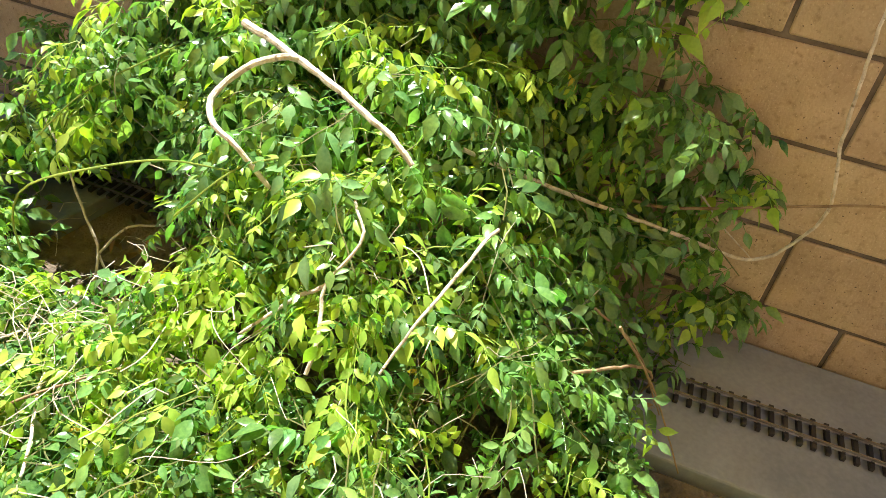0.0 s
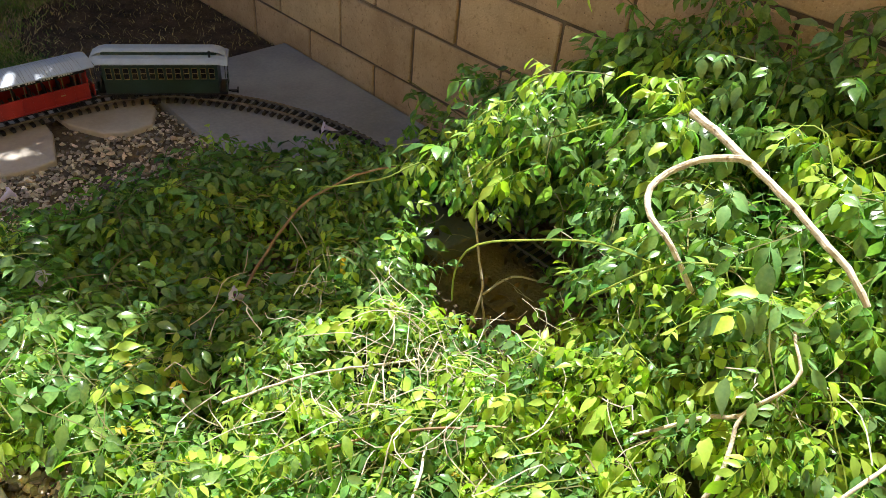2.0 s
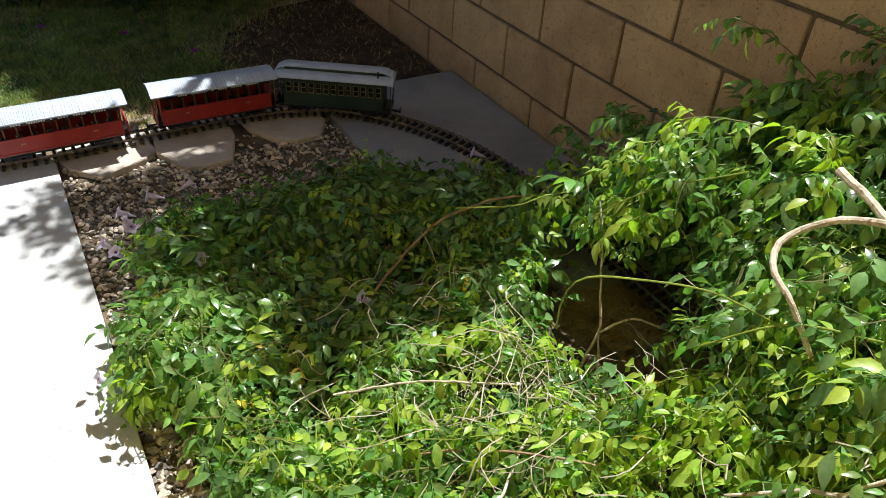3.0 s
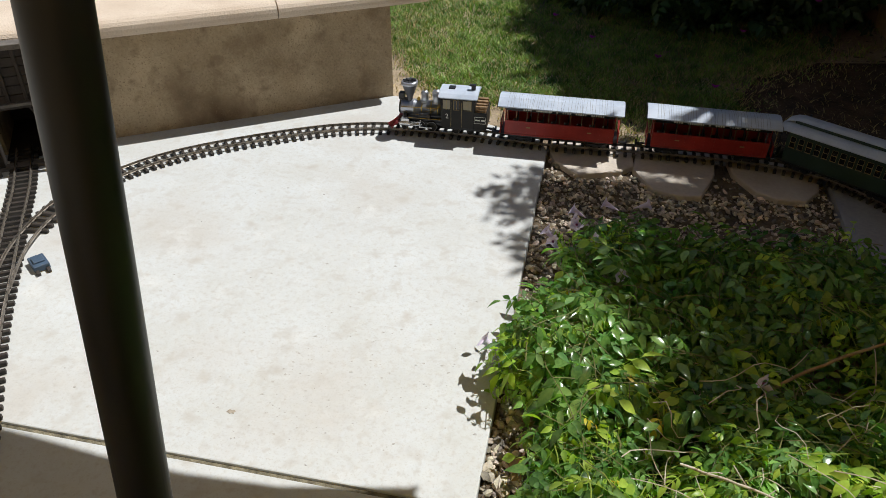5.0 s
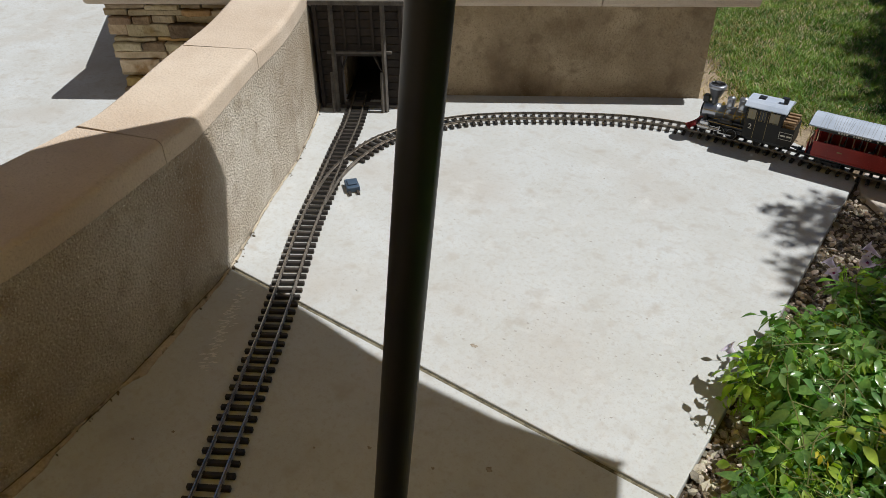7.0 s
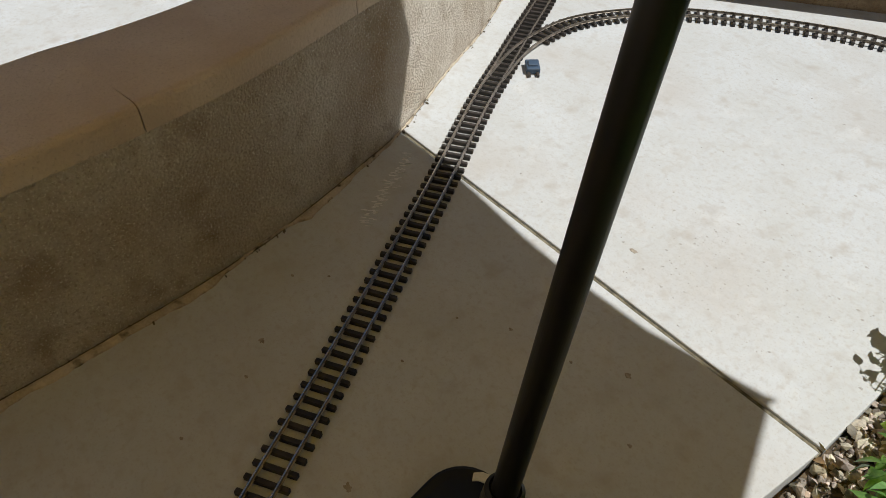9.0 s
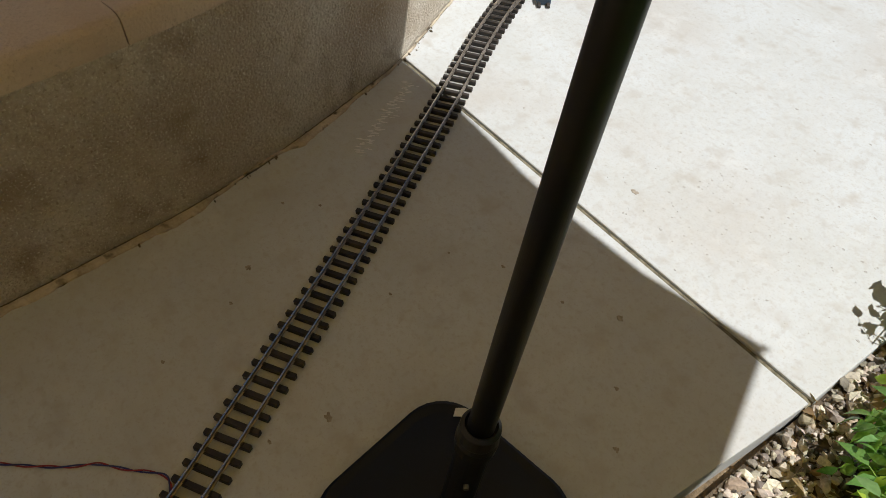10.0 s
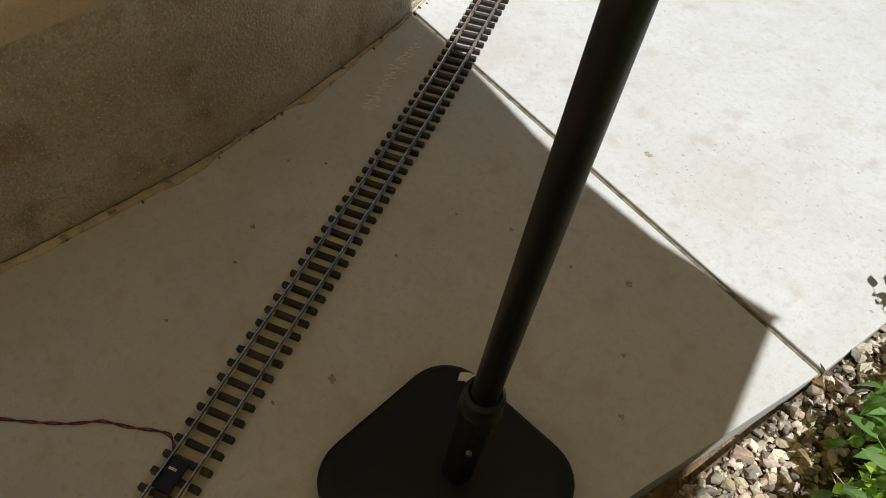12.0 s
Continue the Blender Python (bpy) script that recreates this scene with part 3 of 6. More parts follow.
def lay(name, label, line, skip):
    track = base(name, label=label, category="railway track", group="garden railway tracks")
    for sd in (-1, 1):
        fine = []
        for i, p in enumerate(line):
            d = line[min(i + 1, len(line) - 1)] - line[max(i - 1, 0)]
            fine.append(p + Vector((d.y, -d.x, 0)).normalized() * sd * GAUGE / 2)
        rail = part("rail", ribbon(bmesh.new(), fine, RAIL_PROFILE), RAIL, track)
        part("railhead", ribbon(bmesh.new(), fine, [(-0.0012, 0.0195), (0.0012, 0.0195), (0.0012, 0.0201), (-0.0012, 0.0201)]), RAIL_TOP, rail, "bright worn railhead")
    for i, p in enumerate(line):
        if skip(p):
            continue
        d = line[min(i + 1, len(line) - 1)] - line[max(i - 1, 0)]
        turn = math.degrees(math.atan2(d.y, d.x))
        piece("sleeper", sleeper_mesh, track, pose(p.x, p.y, float(rng.uniform(0, 0.0006)), 0, 0, turn + float(rng.uniform(-0.8, 0.8))))
    return track


lay("main_track", "garden railway track with dark sleepers and worn rails on the patio", main_line, lambda p: p.y < -1.9)
near_main = lambda p: p.y < 0.62 and p.x < -1 and min((p - q).length for q in main_line) < 0.052
lay("loop_track", "curved garden railway track with dark sleepers and worn rails", loop_line, lambda p: near_main(p) or p.y < -2.2)

point_motor = base("point_motor", pose(-1.245, 0.492, 0, 0, 0, -37), label="blue-grey plastic point motor beside the switch track", category="point motor")
bm = bmesh.new()
box(bm, (0, 0, 0.011), (0.058, 0.04, 0.018), 0.002)
part("case", bm, BOXGREY, point_motor)
bm = bmesh.new()
box(bm, (0, 0, 0.0225), (0.03, 0.028, 0.005), 0.0015)
part("lid", bm, BOXGREY, point_motor)
for y in (-0.014, 0.012):
    bm = bmesh.new()
    box(bm, (0.036, y, 0.005), (0.02, 0.009, 0.009), 0.001)
    part("sleeper_end", bm, SLEEPER, point_motor)

feeder = base("feeder_plate", pose(-0.433, -0.946, 0, 0, 0, 121), label="black power clip plate between the rails", category="power clip")
bm = bmesh.new()
box(bm, (0, 0, 0.0132), (0.05, 0.034, 0.005), 0.001)
part("plate", bm, BLACK, feeder)
for y, w in ((-0.004, 0.003), (0.003, 0.009)):
    bm = bmesh.new()
    box(bm, (0.008, y, 0.0162), (0.004, w, 0.0008))
    part("print_mark", bm, WHITE, feeder)

power_wire = base("power_wire", label="red and blue twin wire lying on the patio", category="wire")
for name, mat, ph in (("red_strand", WIRE_RED, 0.0), ("blue_strand", WIRE_BLUE, math.pi)):
    pts = smooth_line([(-0.96, -1.5, 0.0022), (-0.82, -1.3, 0.0022), (-0.67, -1.128, 0.0022), (-0.636, -1.088, 0.0022), (-0.6, -1.04, 0.0022), (-0.579, -1.002, 0.0022), (-0.545, -0.97, 0.0022), (-0.5, -0.925, 0.003), (-0.455, -0.93, 0.012)], 0.006)
    pts = [p + Vector((math.cos(ph + i * 0.5), math.sin(ph + i * 0.5), 0.4 * math.sin(ph + i * 0.5) + 0.3)) * 0.0016 for i, p in enumerate(pts)]
    part(name, sweep(bmesh.new(), pts, 0.0014, 6), mat, power_wire)

# ---- timber tunnel portal ----
portal = base("tunnel_portal", label="dark timber model tunnel portal against the low wall", category="tunnel portal")
P0, FRONT, TOP, PW = 0.735, 0.075, 0.4, 0.92


def pbox(name, s0, s1, off0, off1, z0, z1, mat, bevel=0.0015):
    bm = bmesh.new()
    along(P0 + PW * s0, P0 + PW * s1, FRONT + off0, FRONT + off1, z0, z1, bm, bevel)
    return part(name, bm, mat, portal)


pbox("sill", 0.0, 0.345, 0.02, 0.055, 0.0, 0.012, TIMBER_GREY)
z0 = 0.012
while z0 < TOP - 0.03:
    if z0 < 0.2:
        pbox("board", 0.005, 0.082, 0.03, 0.042, z0, z0 + 0.0275, TIMBER)
        pbox("board", 0.263, 0.34, 0.03, 0.042, z0, z0 + 0.0275, TIMBER)
    else:
        pbox("board", 0.005, 0.34, 0.03, 0.042, z0, z0 + 0.0275, TIMBER)
    z0 += 0.029
for s0 in (0.077, 0.255):
    pbox("jamb", s0, s0 + 0.015, 0.0, 0.05, 0.012, 0.2, TIMBER)
for s0 in (0.0, 0.329):
    pbox("corner_post", s0, s0 + 0.016, -0.07, 0.056, 0.0, TOP, TIMBER)
pbox("top_beam", -0.01, 0.355, 0.02, 0.068, TOP - 0.012, TOP + 0.004, TIMBER_GREY)
pbox("cross_beam", 0.045, 0.3, 0.058, 0.07, 0.215, 0.225, TIMBER_GREY)
pbox("lintel", 0.072, 0.275, 0.026, 0.05, 0.2, 0.214, TIMBER)
for s0 in (0.072, 0.27):
    part("prop", sweep(bmesh.new(), [back(P0 + PW * s0, FRONT + 0.085, 0.0), back(P0 + PW * s0, FRONT + 0.058, TOP)], 0.0085, 4), TIMBER_GREY, portal)
    part("short_prop", sweep(bmesh.new(), [back(P0 + PW * s0 - 0.013, FRONT + 0.093, 0.0), back(P0 + PW * s0 - 0.011, FRONT + 0.078, 0.15)], 0.007, 4), TIMBER_GREY, portal)
for s0, s1 in ((0.092, 0.118), (0.253, 0.227)):
    part("brace", sweep(bmesh.new(), [back(P0 + PW * s0, FRONT + 0.045, 0.145), back(P0 + PW * s1, FRONT + 0.045, 0.2)], 0.005, 4), TIMBER, portal)
for s0 in (0.11, 0.165, 0.22):
    pbox("stud", s0, s0 + 0.012, 0.042, 0.05, 0.225, TOP - 0.012, TIMBER)
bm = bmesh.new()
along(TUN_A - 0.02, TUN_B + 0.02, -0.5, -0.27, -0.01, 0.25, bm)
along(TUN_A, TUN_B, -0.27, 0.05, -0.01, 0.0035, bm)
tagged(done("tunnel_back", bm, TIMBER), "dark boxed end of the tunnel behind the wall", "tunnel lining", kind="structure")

# ---- umbrella with its base ----
umbrella = base("patio_umbrella", label="patio umbrella with black pole and tan canopy", category="umbrella")
PF, PT = Vector((-0.194, -0.602, 0.05)), Vector((-0.125, -0.498, 1.2))
up_pole = lambda z: PF + (PT - PF) * ((z - PF.z) / (PT.z - PF.z))
part("pole", rod(bmesh.new(), up_pole(0.2), up_pole(1.82), 0.0172, seg=36), POLE, umbrella, smooth=True)
CANOPY_H = 1.45
shift = Vector((SUN.x / SUN.z, SUN.y / SUN.z, 0)) * CANOPY_H
RIM = [(-0.118, 0.024), (-0.225, 0.002), (-0.366, -0.026), (-0.551, -0.036), (-0.7, -0.033), (-0.9, -0.016), (-1.1, -0.004), (-1.22, -0.006), (-1.37, -0.018),
       (-1.395, -0.08), (-1.42, -0.19), (-1.53, -0.42), (-1.72, -1.1), (-1.2, -2.2), (-0.15, -2.3), (0.42, -1.2), (0.2, -0.72)]
rim = [Vector((x, y, CANOPY_H)) + shift for x, y in RIM]
top = up_pole(1.86)
bm = bmesh.new()
vs = [bm.verts.new(v) for v in rim]
lo = [bm.verts.new(v - Vector((0, 0, 0.006))) for v in rim]
apex = bm.verts.new(top)
apex2 = bm.verts.new(top - Vector((0, 0, 0.006)))
for k in range(len(rim)):
    j = (k + 1) % len(rim)
    bm.faces.new((vs[k], vs[j], apex))
    bm.faces.new((lo[j], lo[k], apex2))
    bm.faces.new((vs[j], vs[k], lo[k], lo[j]))
part("canopy", bm, CANVAS, umbrella, "tan canvas canopy")
for v in (rim[0], rim[8], rim[12], rim[13], rim[14], rim[15]):
    part("rib", rod(bmesh.new(), top - Vector((0, 0, 0.03)), v - Vector((0, 0, 0.014)), 0.006, seg=6), POLE, umbrella)

umbrella_base = base("umbrella_base", label="black square umbrella base with rounded corners", category="umbrella base")
BC, BS = pose(-0.195, -0.622, 0, 0, 0, 10), 0.152


def rounded(h, r, n=7):
    out = []
    for cx, cy, a0 in ((h - r, h - r, 0), (-h + r, h - r, 90), (-h + r, -h + r, 180), (h - r, -h + r, 270)):
        for k in range(n + 1):
            a = radians(a0 + 90 * k / n)
            out.append((cx + r * math.cos(a), cy + r * math.sin(a)))
    return out


bm = bmesh.new()
rings = []
for h, r, z in ((BS - 0.004, 0.07, 0), (BS, 0.072, 0.006), (BS, 0.072, 0.032), (BS - 0.002, 0.071, 0.037), (BS - 0.007, 0.068, 0.0395), (BS - 0.013, 0.064, 0.0385), (BS - 0.02, 0.06, 0.0375), (0.08, 0.05, 0.0395)):
    rings.append([bm.verts.new(BC @ Vector((x, y, z))) for x, y in rounded(h, r)])
for a, b in zip(rings, rings[1:]):
    for k in range(len(a)):
        bm.faces.new((a[k], a[(k + 1) % len(a)], b[(k + 1) % len(a)], b[k]))
bm.faces.new(rings[0][::-1])
bm.faces.new(rings[-1])
part("base_plate", bm, BASE, umbrella_base)
part("socket", rod(bmesh.new(), up_pole(0.04), up_pole(0.25), 0.0225, seg=28), POLE, umbrella_base)
bm = bmesh.new()
ax = (PT - PF).normalized()
m = Matrix.Translation(up_pole(0.222)) @ ax.to_track_quat("Z", "Y").to_matrix().to_4x4()
lathe(bm, [(0.0235, 0), (0.027, 0.003), (0.028, 0.022), (0.0262, 0.028), (0.0272, 0.031), (0.026, 0.05), (0.021, 0.055), (0.0185, 0.052)], 28, m)
part("collar", bm, POLE, umbrella_base)
bm = bmesh.new()
a = up_pole(0.155)
rod(bm, a, a + Vector((0.022, -0.018, 0)), 0.004, seg=10)
part("clamp_screw", bm, CLAMP, umbrella_base)
bm = bmesh.new()
slab(bm, [(-0.32, -0.508), (-0.311, -0.519), (-0.305, -0.511), (-0.296, -0.506), (-0.287, -0.493), (-0.298, -0.488), (-0.312, -0.496)], 0.036, 0.0403)
part("paint_chip", bm, WHITE, umbrella_base, "chipped white patch")


# ---- the train ----
def on_track(start, length, x0=None):
    """The pose of a vehicle whose middle lies that far along the loop from the given start."""
    run = 0.0
    i = min(range(len(loop_line)), key=lambda k: abs(loop_line[k].x - x0) + (0 if loop_line[k].y > 1.2 else 9))
    i += round(start / PITCH)
    j = round(length * 0.33 / PITCH)
    a, b = loop_line[i - j], loop_line[i + j]
    turn = math.degrees(math.atan2(a.y - b.y, a.x - b.x))
    return pose((a.x + b.x) / 2, (a.y + b.y) / 2, 0.0197, 0, 0, turn)


def wheel(parent, x, y, r=0.0125, spokes=False):
    bm = bmesh.new()
    m = pose(x, y, r, 90, 0, 0)
    lathe(bm, [(r * 0.3, -0.004), (r * 0.78, -0.003), (r * 0.8, -0.0045), (r, -0.0045), (r, 0.0015), (r * 1.12, 0.002), (r * 1.12, 0.0035), (r * 0.3, 0.0035)], 18, m)
    w = part("wheel", bm, WHEEL, parent)
    bm = bmesh.new()
    s = -1 if y < 0 else 1
    lathe(bm, [(r * 0.89, -0.0006), (r * 0.97, -0.0006), (r * 0.97, 0.0006), (r * 0.89, 0.0006), (r * 0.89, -0.0006)], 18, pose(x, y + s * 0.0048, r, 90, 0, 0), False)
    part("rim", bm, CLAMP, w)
    return w


def bogie(parent, x):
    bm = bmesh.new()
    for y in (-0.031, 0.031):
        box(bm, (x, y, 0.014), (0.074, 0.005, 0.008), 0.001)
        box(bm, (x, y * 1.06, 0.012), (0.02, 0.006, 0.013), 0.001)
        for dx in (-0.026, 0.026):
            box(bm, (x + dx, y * 1.07, 0.013), (0.012, 0.006, 0.014), 0.001)
    box(bm, (x, 0, 0.018), (0.016, 0.06, 0.008))
    b = part("bogie", bm, BLACK, parent)
    for dx in (-0.026, 0.026):
        for y in (-0.022, 0.022):
            wheel(b, x + dx, y)
    return b


def coupler(parent, x):
    s = 1 if x > 0 else -1
    bm = bmesh.new()
    box(bm, (x + s * 0.012, 0, 0.017), (0.03, 0.008, 0.005), 0.001)
    box(bm, (x + s * 0.028, 0, 0.019), (0.006, 0.026, 0.01), 0.001)
    box(bm, (x + s * 0.018, 0.011, 0.019), (0.02, 0.004, 0.004))
    part("coupler", bm, BLACK, parent)


def red_car():
    car = base("passenger_car", label="open red model passenger car with pale grey roof", category="model railway car", group="cars of the garden train")
    L, W = 0.392, 0.1
    bm = bmesh.new()
    box(bm, (0, 0, 0.03), (L, W * 0.92, 0.009), 0.001)
    part("floor", bm, BLACK, car)
    for y in (-1, 1):
        bm = bmesh.new()
        box(bm, (0, y * W / 2, 0.059), (L - 0.036, 0.003, 0.05), 0.0006)
        for k in range(12):
            box(bm, (-0.165 + k * 0.03, y * (W / 2 + 0.0018), 0.056), (0.0016, 0.001, 0.042))
        box(bm, (0, y * (W / 2 + 0.002), 0.083), (L - 0.034, 0.003, 0.004), 0.0005)
        box(bm, (0, y * (W / 2 + 0.002), 0.036), (L - 0.034, 0.003, 0.005), 0.0005)
        side_panel = part("side_panel", bm, RED, car)
        for x in (-0.1, 0.1):
            bm = bmesh.new()
            box(bm, (x, y * (W / 2 + 0.0028), 0.064), (0.014, 0.0005, 0.004))
            part("number_bar", bm, YELLOW, side_panel)
        bm = bmesh.new()
        box(bm, (0, y * (W / 2 - 0.002), 0.1255), (L - 0.03, 0.003, 0.013), 0.0005)
        board = part("letterboard", bm, BLACK, car)
        x = -0.142
        for w in (0.044, 0.037, 0.03, 0.008, 0.052, 0.03):
            bm = bmesh.new()
            n = max(1, round(w / 0.0068))
            for k in range(n):
                box(bm, (x + (k + 0.5) * w / n, y * (W / 2), 0.1255), (w / n * 0.66, 0.0006, 0.0055))
            part("lettering", bm, WHITE, board)
            x += w + 0.0125
        for k in range(11):
            bm = bmesh.new()
            box(bm, (-0.178 + k * 0.0356, y * (W / 2 - 0.001), 0.101), (0.0022, 0.0025, 0.037))
            part("window_post", bm, POST if 0 < k < 10 else RED, car)
    for s in (-1, 1):
        bm = bmesh.new()
        for y in (-0.034, 0.034):
            box(bm, (s * (L / 2 - 0.018), y, 0.079), (0.003, 0.032, 0.093), 0.0005)
        box(bm, (s * (L / 2 - 0.018), 0, 0.126), (0.003, W - 0.006, 0.014))
        part("end_wall", bm, RED, car)
        bm = bmesh.new()
        for y in (-0.032, 0.032):
            box(bm, (s * (L / 2 - 0.002), y, 0.053), (0.003, 0.034, 0.036), 0.0005)
        box(bm, (s * (L / 2 - 0.002), 0, 0.073), (0.004, W, 0.004), 0.0005)
        part("end_railing", bm, RED, car)
        for y in (-0.047, 0.047):
            part("end_post", rod(bmesh.new(), (s * (L / 2 - 0.002), y, 0.032), (s * (L / 2 - 0.002), y, 0.135), 0.0012, seg=6), YELLOW, car)
        for y in (-1, 1):
            bm = bmesh.new()
            box(bm, (s * (L / 2 - 0.011), y * 0.052, 0.018), (0.016, 0.01, 0.002))
            box(bm, (s * (L / 2 - 0.011), y * 0.05, 0.026), (0.016, 0.008, 0.002))
            part("step", bm, BLACK, car)
        coupler(car, s * L / 2)
        bogie(car, s * 0.125)
    for k in range(8):
        bm = bmesh.new()
        x = -0.15 + k * 0.043
        for y in (-0.027, 0.027):
            box(bm, (x, y, 0.049), (0.016, 0.034, 0.003))
            box(bm, (x - 0.008, y, 0.063), (0.003, 0.034, 0.03))
        part("bench", bm, SEAT, car)
    # low gabled canvas roof with its seams
    bm = bmesh.new()
    prof = [(-0.061, 0.1325), (-0.061, 0.1365), (-0.02, 0.1515), (0.0, 0.1535), (0.02, 0.1515), (0.061, 0.1365), (0.061, 0.1325), (0.0, 0.148)]
    ribbon(bm, [Vector((-L / 2 - 0.008, 0, 0)), Vector((L / 2 + 0.008, 0, 0))], prof)
    roof = part("roof", bm, ROOF, car)
    bm = bmesh.new()
    r2 = random.Random(3)
    x = -L / 2 + 0.03
    while x < L / 2 - 0.02:
        tilt = r2.uniform(-0.005, 0.005)
        for y in (-1, 1):
            a = Vector((x, y * 0.0, 0.1533))
            b, c = Vector((x + tilt * 0.3, y * 0.02, 0.1515)), Vector((x + tilt, y * 0.0605, 0.1366))
            sweep(bm, [a, b, c], 0.00045, 4)
        x += r2.choice((0.006, 0.008, 0.009, 0.011))
    part("roof_seams", bm, ROOF_LINE, roof)
    bm = bmesh.new()
    for s in (-1, 1):
        for y in (-1, 1):
            sweep(bm, [Vector((s * (L / 2 + 0.0086), 0, 0.1475)), Vector((s * (L / 2 + 0.0086), y * 0.06, 0.1335))], 0.0028, 4)
    part("roof_edge", bm, BLACK, roof)
    return car


def green_car():
    car = base("clerestory_car", label="dark green model passenger car with grey clerestory roof", category="model railway car", group="cars of the garden train")
    L, W = 0.392, 0.1
    bm = bmesh.new()
    box(bm, (0, 0, 0.03), (L, W * 0.94, 0.009), 0.001)
    part("floor", bm, BLACK, car)
    for y in (-1, 1):
        bm = bmesh.new()
        box(bm, (0, y * W / 2, 0.057), (L - 0.05, 0.003, 0.046), 0.0006)
        box(bm, (0, y * W / 2, 0.126), (L - 0.05, 0.003, 0.016), 0.0006)
        for k in range(14):
            box(bm, (-0.166 + k * 0.0255, y * W / 2, 0.1), (0.008, 0.003, 0.045))
        box(bm, (0, y * (W / 2 + 0.002), 0.079), (L - 0.05, 0.003, 0.003))
        part("side_panel", bm, GREEN, car)
        for k in range(13):
            bm = bmesh.new()
            box(bm, (-0.153 + k * 0.0255, y * (W / 2 - 0.001), 0.1), (0.018, 0.001, 0.038))
            win = part("window", bm, GLASS_DARK, car)
            bm = bmesh.new()
            for dx in (-0.0085, 0.0085):
                box(bm, (-0.153 + k * 0.0255 + dx, y * (W / 2), 0.1), (0.0016, 0.0022, 0.037))
            for z in (0.082, 0.1, 0.118):
                box(bm, (-0.153 + k * 0.0255, y * (W / 2), z), (0.018, 0.0022, 0.0015))
            part("sash", bm, YELLOW, win)
    for s in (-1, 1):
        bm = bmesh.new()
        box(bm, (s * (L / 2 - 0.026), 0, 0.084), (0.003, W, 0.1))
        part("end_wall", bm, GREEN, car)
        for y in (-0.034, 0.034):
            part("end_railing", box(bmesh.new(), (s * (L / 2 - 0.002), y, 0.05), (0.003, 0.03, 0.03)), GREEN, car)
        for y in (-0.046, 0.046):
            part("end_post", rod(bmesh.new(), (s * (L / 2 - 0.002), y, 0.034), (s * (L / 2 - 0.002), y, 0.135), 0.0012, seg=6), BLACK, car)
        coupler(car, s * L / 2)
        bogie(car, s * 0.125)
    bm = bmesh.new()
    prof = [(-0.06, 0.133), (-0.06, 0.1365), (-0.045, 0.1455), (-0.027, 0.15), (0.027, 0.15), (0.045, 0.1455), (0.06, 0.1365), (0.06, 0.133)]
    pts = [Vector((-L / 2 - 0.008, 0, -0.004)), Vector((-L / 2 + 0.02, 0, 0)), Vector((L / 2 - 0.02, 0, 0)), Vector((L / 2 + 0.008, 0, -0.004))]
    ribbon(bm, pts, prof)
    roof = part("roof", bm, ROOF, car)
    bm = bmesh.new()
    box(bm, (0, 0, 0.1555), (L - 0.05, 0.045, 0.012))
    part("clerestory", bm, GREEN, roof)
    bm = bmesh.new()
    prof = [(-0.027, 0.161), (-0.027, 0.1635), (-0.012, 0.168), (0.012, 0.168), (0.027, 0.1635), (0.027, 0.161)]
    pts = [Vector((-L / 2 - 0.002, 0, -0.014)), Vector((-L / 2 + 0.015, 0, -0.004)), Vector((-L / 2 + 0.035, 0, 0)), Vector((L / 2 - 0.035, 0, 0)), Vector((L / 2 - 0.015, 0, -0.004)), Vector((L / 2 + 0.002, 0, -0.014))]
    ribbon(bm, pts, prof)
    part("clerestory_roof", bm, ROOF, roof)
    for x, y in ((-0.15, 0.034), (0.15, -0.034)):
        part("stove_pipe", rod(bmesh.new(), (x, y, 0.145), (x, y, 0.168), 0.0035, seg=10), BLACK, roof)
    return car


